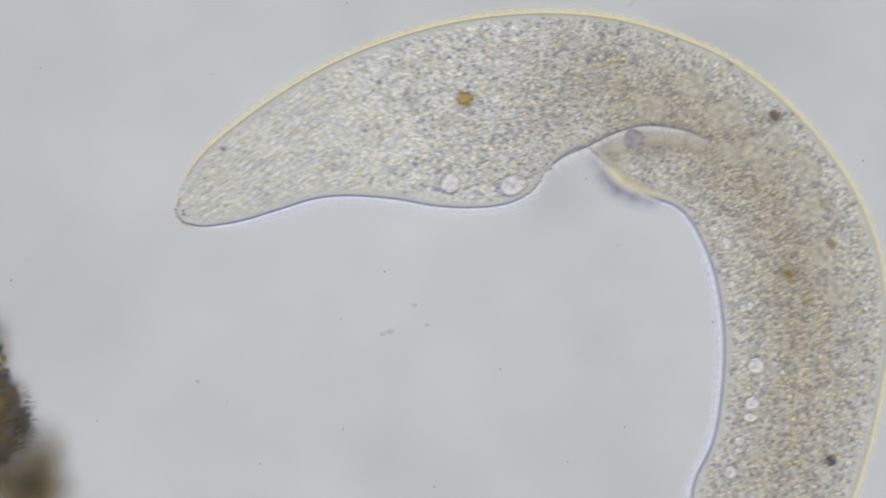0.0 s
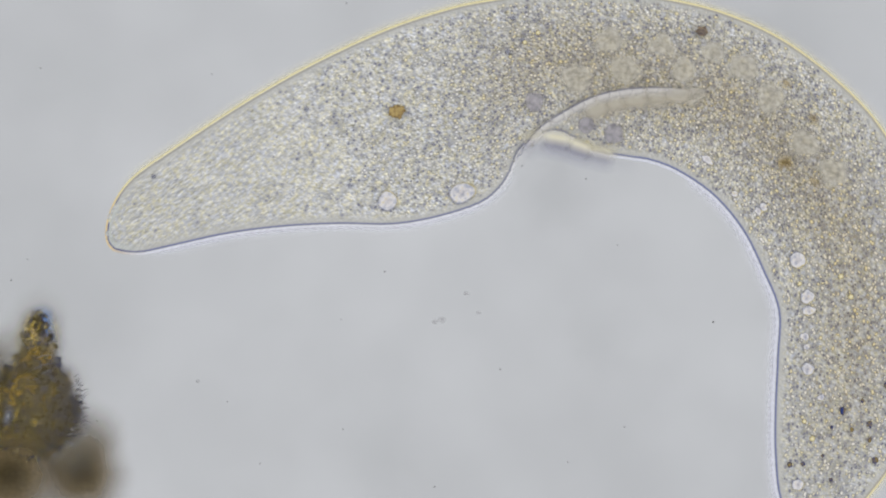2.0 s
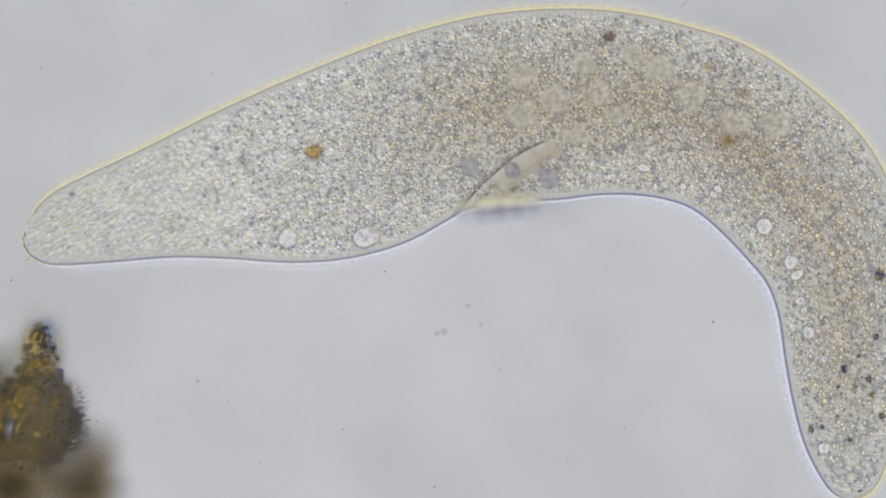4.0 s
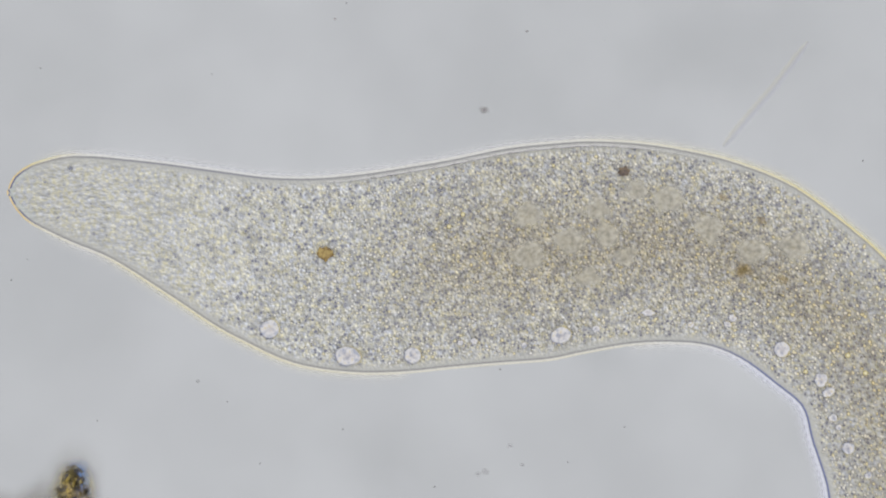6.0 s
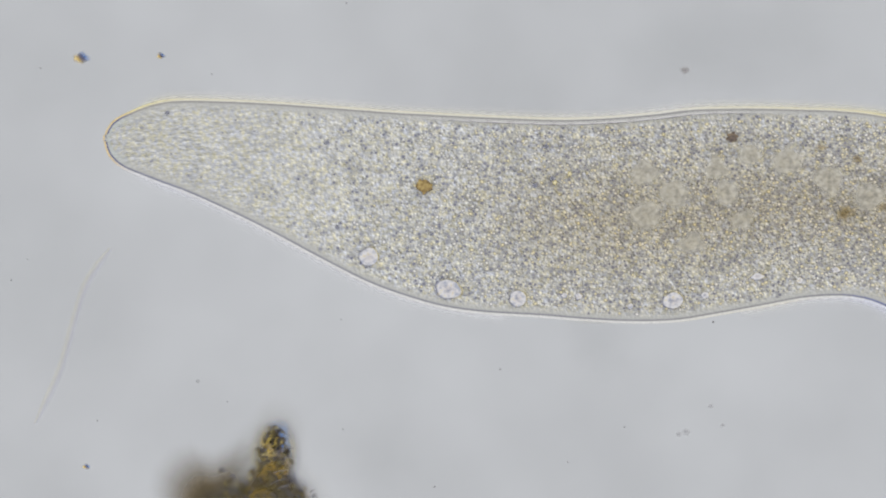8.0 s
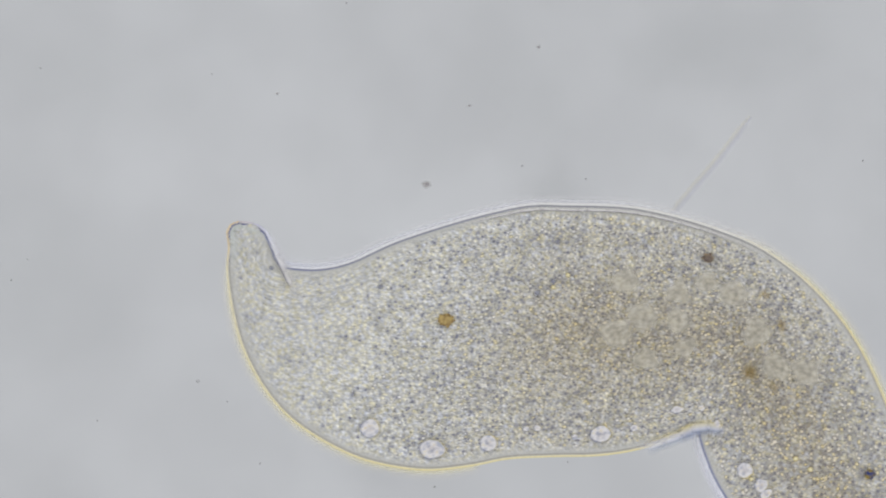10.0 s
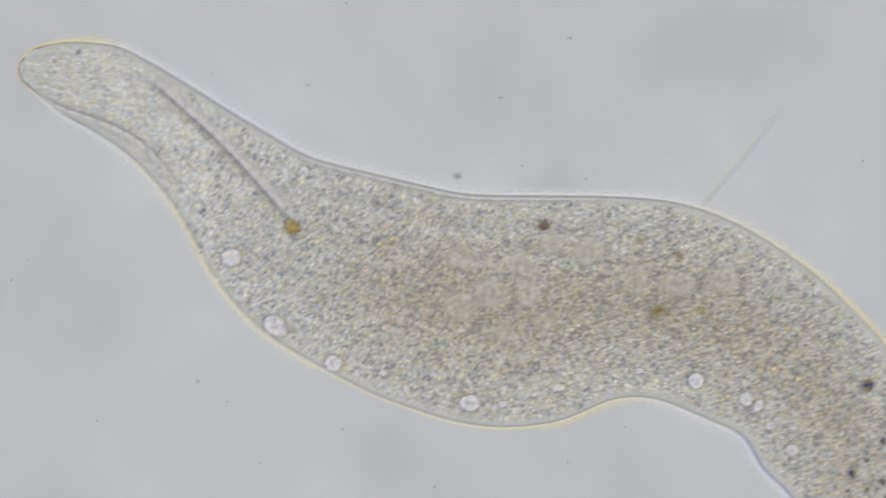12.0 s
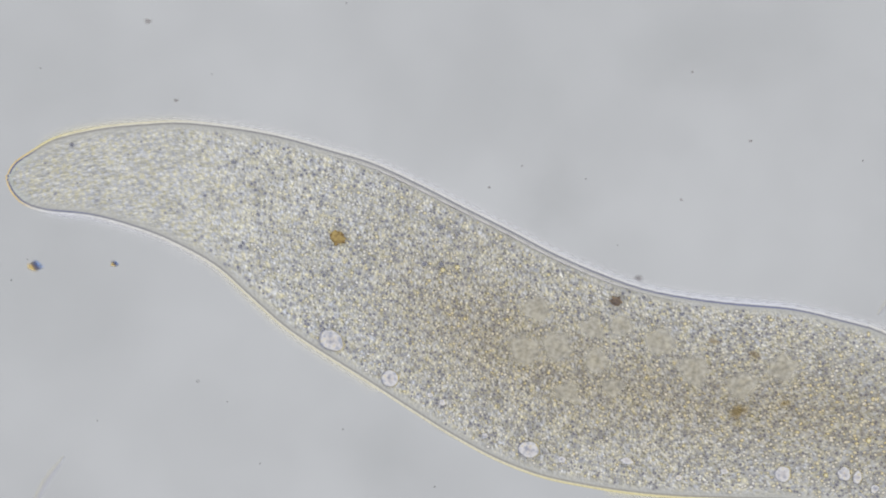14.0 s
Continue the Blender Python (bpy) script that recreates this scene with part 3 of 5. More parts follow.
outline(5.3, (0.484, 0.284, 0.553, 0.735),
        [(97, 97), (115, 72), (150, 56), (200, 52), (250, 60), (300, 76), (360, 92), (420, 102), (500, 100), (600, 82), (700, 56), (800, 26), (900, 6), (970, -2), (1100, -2), (1200, 18), (1300, 52), (1400, 105), (1500, 190), (1568, 265), (1610, 370), (1625, 500), (1620, 640), (1605, 750), (1580, 820), (1560, 852), (1525, 866)],
        [(97, 97), (105, 120), (130, 155), (200, 218), (300, 302), (400, 370), (500, 418), (560, 432), (640, 438), (720, 428), (800, 404), (850, 385), (920, 376), (1000, 372), (1060, 366), (1140, 364), (1200, 374), (1250, 398), (1300, 440), (1350, 490), (1372, 540), (1385, 600), (1400, 670), (1425, 750), (1455, 810), (1485, 850), (1505, 862), (1525, 866)])
outline(5.5, (0.482, 0.282, 0.557, 0.733),
        [(58, 132), (68, 108), (95, 92), (150, 84), (200, 84), (250, 96), (300, 110), (380, 126), (450, 130), (520, 126), (600, 114), (700, 92), (800, 72), (900, 46), (1000, 34), (1080, 36), (1200, 56), (1300, 86), (1400, 138), (1500, 220), (1568, 292), (1620, 400), (1645, 530), (1645, 660), (1630, 780), (1600, 860), (1580, 885), (1550, 900)],
        [(58, 132), (66, 155), (95, 195), (150, 228), (220, 280), (300, 345), (400, 410), (500, 456), (560, 470), (630, 474), (700, 468), (760, 454), (810, 438), (870, 428), (950, 424), (1000, 412), (1080, 406), (1150, 405), (1200, 414), (1250, 436), (1300, 474), (1350, 515), (1380, 550), (1392, 610), (1405, 690), (1430, 760), (1460, 820), (1500, 878), (1522, 896), (1550, 900)])
outline(6.0, (0.473, 0.274, 0.554, 0.739),
        [(15, 342), (25, 315), (55, 292), (110, 276), (160, 274), (230, 280), (300, 288), (400, 302), (480, 312), (560, 313), (640, 306), (720, 294), (800, 280), (900, 260), (1000, 250), (1060, 248), (1150, 254), (1250, 272), (1320, 292), (1400, 326), (1480, 382), (1568, 458), (1640, 550), (1690, 660), (1700, 780), (1690, 900), (1660, 1020), (1620, 1080), (1570, 1100)],
        [(15, 342), (28, 368), (55, 395), (120, 428), (200, 462), (300, 525), (380, 578), (440, 610), (500, 638), (560, 654), (640, 662), (720, 660), (800, 652), (880, 645), (970, 638), (1030, 626), (1110, 612), (1180, 608), (1250, 614), (1310, 638), (1370, 682), (1415, 722), (1432, 780), (1455, 850), (1465, 900), (1490, 980), (1525, 1060), (1570, 1100)])
outline(6.5, (0.460, 0.262, 0.542, 0.733),
        [(3, 300), (18, 275), (55, 263), (105, 250), (150, 254), (210, 263), (300, 280), (400, 293), (500, 300), (600, 302), (680, 299), (760, 290), (840, 277), (920, 263), (1000, 254), (1060, 251), (1150, 255), (1260, 265), (1320, 280), (1400, 316), (1480, 370), (1568, 430), (1650, 520), (1710, 620), (1735, 740), (1730, 870), (1705, 990), (1665, 1070), (1610, 1100)],
        [(3, 300), (12, 335), (45, 372), (120, 418), (200, 463), (300, 525), (380, 575), (440, 610), (500, 632), (560, 648), (640, 653), (720, 652), (800, 649), (900, 642), (1000, 633), (1080, 618), (1150, 606), (1220, 602), (1280, 612), (1340, 640), (1400, 680), (1440, 720), (1460, 770), (1480, 820), (1497, 880), (1520, 970), (1560, 1060), (1610, 1100)])
outline(7.0, (0.536, 0.293, 0.608, 0.814),
        [(248, 228), (258, 205), (280, 188), (320, 178), (355, 164), (400, 165), (480, 173), (560, 183), (650, 193), (750, 203), (850, 210), (950, 213), (1050, 211), (1150, 202), (1250, 188), (1330, 180), (1420, 178), (1500, 181), (1568, 190), (1650, 220), (1730, 265), (1800, 330), (1850, 410), (1880, 520), (1890, 640), (1870, 750), (1830, 800)],
        [(248, 228), (258, 255), (290, 288), (350, 316), (400, 340), (480, 378), (560, 420), (640, 465), (720, 510), (800, 540), (880, 555), (960, 560), (1060, 564), (1160, 565), (1230, 560), (1300, 550), (1400, 532), (1480, 523), (1540, 522), (1600, 535), (1660, 570), (1700, 620), (1725, 690), (1760, 760), (1830, 800)])
outline(7.5, (0.522, 0.283, 0.585, 0.784),
        [(170, 245), (182, 218), (210, 197), (250, 178), (300, 167), (380, 167), (480, 173), (580, 182), (680, 191), (780, 199), (880, 205), (980, 209), (1060, 207), (1150, 199), (1230, 188), (1320, 184), (1420, 184), (1490, 185), (1568, 193), (1650, 215), (1740, 260), (1810, 320), (1860, 400), (1890, 500), (1900, 620), (1885, 740), (1840, 800)],
        [(170, 245), (180, 275), (205, 297), (250, 314), (320, 335), (400, 367), (480, 404), (560, 446), (640, 487), (700, 511), (780, 535), (860, 547), (960, 554), (1040, 561), (1120, 565), (1200, 563), (1270, 552), (1350, 538), (1430, 524), (1490, 518), (1530, 520), (1568, 530), (1640, 565), (1690, 620), (1720, 690), (1765, 770), (1840, 800)])
outline(9.8, (0.501, 0.336, 0.608, 0.792),
        [(515, 357), (540, 357), (565, 372), (580, 400), (592, 430), (615, 447), (660, 446), (720, 432), (800, 402), (900, 375), (960, 355), (1020, 340), (1100, 332), (1180, 336), (1260, 346), (1340, 366), (1420, 400), (1500, 450), (1568, 505), (1640, 590), (1690, 700), (1710, 820), (1690, 940), (1640, 1040), (1570, 1080)],
        [(515, 357), (500, 375), (498, 395), (492, 440), (498, 510), (520, 580), (560, 650), (610, 710), (680, 757), (760, 788), (840, 800), (900, 798), (980, 784), (1060, 778), (1140, 776), (1220, 768), (1280, 750), (1325, 725), (1350, 745), (1370, 800), (1410, 870), (1450, 940), (1500, 1030), (1570, 1080)])
outline(10.0, (0.502, 0.333, 0.610, 0.790),
        [(420, 394), (440, 394), (466, 405), (482, 430), (496, 464), (522, 472), (570, 473), (622, 461), (700, 426), (800, 393), (880, 372), (940, 361), (1000, 361), (1100, 364), (1180, 378), (1270, 405), (1350, 440), (1430, 500), (1500, 580), (1550, 670), (1590, 780), (1600, 880), (1580, 980), (1540, 1060), (1470, 1100)],
        [(420, 394), (404, 405), (405, 440), (402, 480), (412, 550), (432, 620), (470, 690), (520, 745), (590, 790), (660, 818), (750, 832), (830, 825), (900, 812), (980, 808), (1060, 806), (1130, 795), (1190, 775), (1225, 752), (1236, 787), (1257, 842), (1285, 892), (1330, 980), (1390, 1060), (1470, 1100)])
outline(10.5, (0.496, 0.314, 0.597, 0.796),
        [(375, 281), (410, 285), (428, 310), (445, 350), (470, 376), (508, 398), (538, 420), (565, 436), (600, 438), (650, 425), (700, 413), (760, 405), (820, 386), (900, 368), (980, 361), (1060, 366), (1150, 378), (1230, 400), (1310, 435), (1380, 475), (1440, 530), (1490, 595), (1530, 670), (1560, 760), (1568, 850), (1555, 940), (1510, 1030), (1440, 1090)],
        [(375, 281), (357, 300), (360, 345), (370, 400), (395, 480), (420, 560), (440, 620), (475, 685), (520, 735), (580, 780), (640, 808), (700, 820), (780, 822), (860, 817), (940, 815), (1020, 811), (1080, 798), (1125, 778), (1165, 722), (1185, 740), (1205, 800), (1235, 850), (1260, 890), (1300, 960), (1365, 1045), (1440, 1090)])
outline(11.0, (0.467, 0.299, 0.579, 0.780),
        [(240, 182), (268, 174), (300, 188), (330, 217), (380, 267), (430, 311), (490, 358), (550, 385), (650, 399), (720, 386), (800, 376), (900, 368), (1000, 362), (1060, 364), (1140, 374), (1220, 395), (1300, 432), (1380, 480), (1440, 535), (1490, 600), (1530, 680), (1553, 770), (1558, 860), (1545, 950), (1500, 1040), (1430, 1100)],
        [(240, 182), (220, 205), (228, 232), (260, 290), (300, 365), (340, 445), (365, 515), (395, 590), (420, 640), (460, 695), (510, 738), (570, 770), (640, 790), (720, 798), (800, 806), (880, 811), (960, 808), (1030, 795), (1075, 770), (1100, 720), (1125, 706), (1145, 725), (1175, 785), (1220, 830), (1265, 880), (1310, 960), (1365, 1050), (1430, 1100)])
outline(11.5, (0.458, 0.287, 0.572, 0.773),
        [(105, 145), (140, 128), (193, 133), (244, 160), (304, 206), (365, 249), (425, 288), (494, 333), (561, 357), (640, 366), (720, 371), (800, 374), (900, 369), (970, 367), (1080, 373), (1160, 387), (1240, 412), (1300, 442), (1360, 487), (1420, 542), (1470, 610), (1510, 690), (1540, 790), (1552, 880), (1535, 970), (1490, 1050), (1420, 1100)],
        [(105, 145), (88, 165), (100, 205), (140, 245), (200, 305), (260, 380), (305, 455), (335, 525), (365, 580), (400, 635), (450, 690), (520, 730), (600, 758), (700, 785), (780, 797), (860, 801), (940, 795), (1000, 778), (1040, 745), (1075, 710), (1105, 710), (1140, 745), (1200, 795), (1245, 830), (1280, 882), (1320, 960), (1365, 1050), (1420, 1100)])
outline(12.0, (0.459, 0.266, 0.548, 0.751),
        [(33, 115), (55, 88), (100, 74), (150, 72), (210, 80), (260, 103), (330, 144), (400, 188), (470, 230), (540, 270), (600, 289), (700, 313), (800, 336), (860, 342), (960, 343), (1060, 344), (1150, 349), (1220, 361), (1290, 386), (1360, 424), (1440, 480), (1500, 535), (1568, 610), (1610, 700), (1630, 800), (1625, 900), (1590, 1000), (1520, 1060)],
        [(33, 115), (35, 140), (60, 165), (110, 205), (180, 245), (240, 290), (300, 358), (340, 425), (370, 480), (410, 535), (460, 585), (510, 620), (580, 660), (660, 700), (740, 730), (820, 752), (900, 759), (980, 750), (1030, 733), (1080, 712), (1130, 706), (1180, 716), (1250, 745), (1310, 775), (1345, 830), (1395, 882), (1430, 960), (1470, 1030), (1520, 1060)])
outline(12.5, (0.484, 0.264, 0.555, 0.779),
        [(172, 55), (180, 28), (210, 8), (250, -4), (310, -8), (380, 0), (450, 15), (520, 35), (600, 72), (700, 122), (800, 175), (880, 207), (960, 237), (1060, 266), (1150, 280), (1230, 285), (1320, 286), (1400, 292), (1470, 309), (1568, 354), (1650, 420), (1710, 500), (1750, 600), (1760, 720), (1740, 830), (1700, 920), (1640, 970)],
        [(172, 55), (180, 75), (210, 102), (280, 142), (350, 180), (420, 224), (475, 268), (523, 325), (573, 394), (633, 457), (694, 509), (756, 553), (818, 587), (900, 626), (970, 653), (1040, 668), (1110, 674), (1180, 670), (1260, 660), (1330, 652), (1400, 654), (1470, 668), (1530, 695), (1568, 725), (1595, 790), (1605, 880), (1640, 970)])
outline(13.0, (0.489, 0.261, 0.546, 0.769),
        [(95, 45), (105, 20), (140, -2), (200, -18), (280, -22), (350, -14), (430, 3), (500, 22), (570, 45), (640, 74), (720, 118), (800, 158), (880, 193), (960, 228), (1040, 257), (1120, 277), (1200, 288), (1300, 292), (1400, 301), (1480, 324), (1568, 358), (1640, 420), (1700, 500), (1735, 600), (1745, 720), (1725, 830), (1690, 920), (1630, 970)],
        [(95, 45), (105, 70), (140, 105), (210, 132), (280, 163), (350, 205), (440, 262), (490, 315), (540, 375), (600, 430), (680, 490), (760, 545), (840, 592), (900, 625), (980, 652), (1060, 661), (1140, 662), (1220, 656), (1300, 652), (1380, 653), (1450, 662), (1500, 678), (1568, 720), (1595, 790), (1605, 880), (1630, 970)])
outline(13.5, (0.498, 0.262, 0.541, 0.773),
        [(62, 222), (72, 200), (105, 180), (160, 155), (220, 150), (300, 148), (400, 152), (480, 170), (560, 188), (640, 219), (720, 251), (800, 291), (880, 335), (960, 375), (1030, 408), (1120, 436), (1200, 451), (1300, 463), (1400, 471), (1490, 495), (1568, 523), (1640, 580), (1700, 660), (1735, 760), (1745, 880), (1725, 990), (1690, 1080), (1630, 1130)],
        [(62, 222), (72, 248), (110, 282), (180, 300), (250, 322), (320, 350), (400, 400), (450, 445), (500, 490), (560, 550), (620, 604), (700, 658), (780, 705), (850, 745), (920, 780), (1000, 805), (1080, 818), (1160, 828), (1240, 830), (1340, 828), (1420, 828), (1500, 838), (1568, 858), (1595, 930), (1605, 1030), (1630, 1130)])
outline(14.0, (0.498, 0.257, 0.533, 0.765),
        [(13, 315), (25, 290), (60, 265), (100, 243), (180, 225), (260, 217), (330, 215), (420, 225), (500, 240), (580, 262), (660, 286), (740, 322), (820, 363), (900, 403), (980, 445), (1060, 480), (1140, 508), (1220, 524), (1300, 534), (1400, 543), (1480, 561), (1568, 588), (1640, 640), (1700, 720), (1735, 820), (1745, 940), (1725, 1050), (1690, 1140), (1630, 1190)],
        [(13, 315), (18, 335), (40, 360), (80, 375), (160, 384), (230, 402), (300, 428), (380, 472), (440, 525), (500, 578), (560, 620), (640, 670), (720, 722), (800, 772), (880, 815), (960, 845), (1040, 862), (1120, 874), (1200, 881), (1300, 885), (1400, 888), (1500, 900), (1568, 925), (1595, 990), (1605, 1090), (1630, 1190)])
FORMS[7.7] = tuple(f + np.array((21.0, 1.0)) * -1 - stage_at(7.7) + stage_at(7.5) for f in FORMS[7.5])
for t0, t1 in ((3.2, 5.3), (7.7, 9.8)):
    for w in (0.25, 0.5, 0.75):
        s = w * w * (3 - 2 * w)
        FORMS[round(t0 + w * (t1 - t0), 3)] = tuple(a * (1 - s) + b * s for a, b in zip(FORMS[t0], FORMS[t1]))
TIMES = sorted(FORMS)


def border(t, side, u):
    """Place and direction of the border at u."""
    line = FORMS[t][side]
    i = min(max(u, 0.0), 1.0) * 400
    j = min(399, int(i))
    p = line[j] + (line[j + 1] - line[j]) * (i - j)
    lo, hi = max(0, int(i) - 4), min(400, int(i) + 5)
    d = line[hi] - line[lo]
    return p, d / max(np.linalg.norm(d), 1e-6)


def inside(t, u, v):
    a, da = border(t, 0, u)
    b, db = border(t, 1, u)
    d = da * (1 - v) + db * v
    return a * (1 - v) + b * v, d / max(np.linalg.norm(d), 1e-6)


def body_place(t, x, y):
    """Where in the body (u, v) a place of the plan lies at t."""
    q = np.array((x, y)) - stage_at(t)
    a, b = FORMS[t]
    w = b - a
    v = np.clip(((q - a) * w).sum(1) / np.maximum((w * w).sum(1), 1), -0.05, 1.05)
    d = np.linalg.norm(a + w * v[:, None] - q, axis=1)
    i = int(d.argmin())
    return GRID[i], float(v[i])


def width_at(u):
    i = int(u * 400)
    return [float(np.linalg.norm(FORMS[t][0][i] - FORMS[t][1][i])) for t in TIMES]


def clearance(t, p, sides=(0, 1)):
    """How far a place is from the animal's border at t."""
    return min(float(np.linalg.norm(FORMS[t][k] - p, axis=1).min()) for k in sides)


def step(a, b, x):
    x = min(1.0, max(0.0, (x - a) / (b - a)))
    return x * x * (3 - 2 * x)


def brownness(u, v):
    return step(0.31, 0.50, u) * (1 - step(0.84, 0.99, u)) * (0.25 + 0.75 * math.exp(-((v - 0.5) / 0.24) ** 2))


def clearness(u, v):
    return min(1.0, (1 - step(0.03, 0.30, u)) + 0.4 * step(0.68, 0.82, u) + 0.3 * step(0.88, 1.0, u))


# ---------------------------------------------------------------- setting: field lens and slide
def disc(name, radius, z0, z1, mat, n=64):
    ring = [(math.cos(2 * math.pi * k / n), math.sin(2 * math.pi * k / n)) for k in range(n)]
    v = [(c * r / PX, s * r / PX, z / PX) for r, z in ((radius, z0), (radius, z1 - 0.02 * radius), (radius * 0.98, z1)) for c, s in ring]
    f = [list(range(n))[::-1], list(range(2 * n, 3 * n))]
    f += [(j * n + k, j * n + (k + 1) % n, (j + 1) * n + (k + 1) % n, (j + 1) * n + k) for j in (0, 1) for k in range(n)]
    return new(name, mesh_of(name, v, f, [mat], smooth=False))


def slab(name, sx, sy, z0, z1, mat, bevel):
    bm = bmesh.new()
    bmesh.ops.create_cube(bm, size=1.0, matrix=Matrix.Translation((0, 0, (z0 + z1) / 2)) @ Matrix.Diagonal((sx, sy, z1 - z0, 1)))
    bmesh.ops.bevel(bm, geom=bm.edges[:], offset=bevel, segments=2, affect="EDGES")
    me = bpy.data.meshes.new(name)
    bm.to_mesh(me)
    bm.free()
    me.materials.append(mat)
    return new(name, me)


tagged(disc("backdrop", 2600 * PX, -320 * PX, -160 * PX, LAMP), "evenly lit grey-white field lens below the slide", "field lens", kind="structure")
slide = tagged(slab("ground", 4400 * PX, 3400 * PX, -60 * PX, 0, GLASS, 6 * PX), "clear glass microscope slide under a film of water", "glass slide", kind="structure")

# ---------------------------------------------------------------- the animal
ciliate = tagged(new("ciliate"), "translucent grey-brown granular ciliate with a clear tapered snout gliding on glass", "ciliate")
ciliate.empty_display_size = 40 * PX
MOVERS = []          # (part, function of time that gives its pose)


def turn(p, d, z, lean=0.0):
    m = Matrix.Translation(shift(p[0] * NEAR, p[1] * NEAR, z)) @ Matrix.Rotation(math.atan2(-d[1], d[0]), 4, "Z")
    return m @ Matrix.Rotation(lean, 4, "Y")


def bend_at(side, u):
    """The border's usual bend at u, in 1 / units, positive where it bulges."""
    bends = []
    for t in TIMES:
        a, b = border(t, side, max(0, u - 0.008)), border(t, side, min(1, u + 0.008))
        turned = a[1][0] * b[1][1] - a[1][1] * b[1][0]
        bends.append((1 if side == 0 else -1) * math.asin(max(-1, min(1, turned))) / max(4.0, np.linalg.norm(b[0] - a[0])))
    return float(np.median(bends))


REST = 6.5           # the time whose form gives the grain its course through the body


def slant(x, y):
    return (x, y, 0.33 * x + 0.27 * y + 3.3)


def rest_frame(p, d):
    return lambda x, y: slant(p[0] + d[0] * x + d[1] * y, -(p[1] + d[1] * x - d[0] * y))


def rim_segment(side, u, length, depth, gap):
    """A slice of the border: rounded outer edge, clear band, granular inner part."""
    sign = -1 if side == 0 else 1
    ds = [d for d in (-1.5, -0.5, 0.8, 2.4, 4.2, 6, 9, 13, 18, 24, 32, 44) if d < depth - 1] + [depth]
    half = THICK / 2
    ring = []
    for d in ds:
        ring.append((d, half + half * math.sqrt(max(0, 1 - (1 - min(d + 1.5, 13.5) / 13.5) ** 2)) - (3.0 if d == ds[-1] else 0.0)))
    for d in ds[::-1][:-1]:
        ring.append((d, half - half * math.sqrt(max(0, 1 - (1 - min(d + 1.5, 13.5) / 13.5) ** 2))))
    v, f, attrs = [], [], {"edge": [], "brown": [], "clear": [], "tip": [], "rest": []}
    cols = 7
    bend = min(0.03, max(0.0010, bend_at(side, u) * 0.5))
    ref = np.median(width_at(u))
    lie = rest_frame(*border(REST, side, u))
    for c in range(cols):
        k = c / (cols - 1) * 2 - 1
        x = k * length / 2
        pull = x * x * bend
        for d, z in ring:
            v.append((x, sign * (d + pull), z))
            uu, vv = u + x / 2100, min(0.5, d / max(ref, 60))
            attrs["edge"].append(max(0.0, d + 0.5 + 0.6 * (1 - step(0.018, 0.048, uu))) / 40)
            attrs["brown"].append(brownness(uu, vv))
            attrs["clear"].append(clearness(uu, vv))
            attrs["tip"].append(1 - step(0.018, 0.048, uu))
            attrs["rest"].append(lie(x, sign * (d + pull)))
    n = len(ring)
    for c in range(cols - 1):
        for j in range(n):
            q = (c * n + j, (c + 1) * n + j, (c + 1) * n + (j + 1) % n, c * n + (j + 1) % n)
            f.append(q if sign > 0 else q[::-1])
    f.append(tuple(range(n)) if sign < 0 else tuple(range(n))[::-1])
    last = (cols - 1) * n
    f.append(tuple(range(last, last + n))[::-1] if sign < 0 else tuple(range(last, last + n)))
    index = [0] * len(f)
    # added film for the optical halo, left out where the belly folds
    if side == 1 and 0.40 < u < 0.60:
        return mesh_of("border_segment", v, f, [TISSUE], attrs, None, False)
    base = len(v)
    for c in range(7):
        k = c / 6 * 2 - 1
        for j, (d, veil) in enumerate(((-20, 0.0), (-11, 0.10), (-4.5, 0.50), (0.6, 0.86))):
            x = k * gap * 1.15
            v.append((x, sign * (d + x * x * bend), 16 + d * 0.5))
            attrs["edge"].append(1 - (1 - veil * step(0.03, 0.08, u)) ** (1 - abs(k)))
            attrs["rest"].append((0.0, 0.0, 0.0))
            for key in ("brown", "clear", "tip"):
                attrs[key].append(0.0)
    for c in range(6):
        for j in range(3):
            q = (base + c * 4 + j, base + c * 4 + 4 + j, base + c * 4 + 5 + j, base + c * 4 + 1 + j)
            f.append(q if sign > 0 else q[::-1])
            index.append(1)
    return mesh_of("border_segment", v, f, [TISSUE, HALO], attrs, index, False)


def inner_segment(u, v0, length, wide):
    """A rounded slab of the granular inner body."""
    v, f, attrs = [], [], {"edge": [], "brown": [], "clear": [], "tip": [], "rest": []}
    n = 14
    lie = rest_frame(*inside(REST, u, v0))
    levels = [(0.82, 5), (1.0, 10), (1.0, THICK - 2.5), (0.92, THICK - 1.0), (0.4, THICK - 1.0)]
    ref = np.median(width_at(u))
    for k, z in levels:
        for j in range(n):
            a = 2 * math.pi * j / n
            cx = math.copysign(abs(math.cos(a)) ** 0.6, math.cos(a))
            cy = math.copysign(abs(math.sin(a)) ** 0.6, math.sin(a))
            x, y = cx * k * length / 2, cy * k * wide / 2
            v.append((x, y, z))
            uu, vv = u + x / 2100, v0 - y / max(ref, 60)
            attrs["edge"].append(1.0)
            attrs["brown"].append(brownness(uu, vv))
            attrs["clear"].append(clearness(uu, vv))
            attrs["tip"].append(0.0)
            attrs["rest"].append(lie(x, y))
    f.append(tuple(range(n))[::-1])
    for c in range(len(levels) - 1):
        f += [(c * n + j, c * n + (j + 1) % n, (c + 1) * n + (j + 1) % n, (c + 1) * n + j) for j in range(n)]
    c = (len(levels) - 1) * n
    f.append(tuple(range(c, c + n)))
    return mesh_of("inner_segment", v, f, [TISSUE], attrs, None, False)


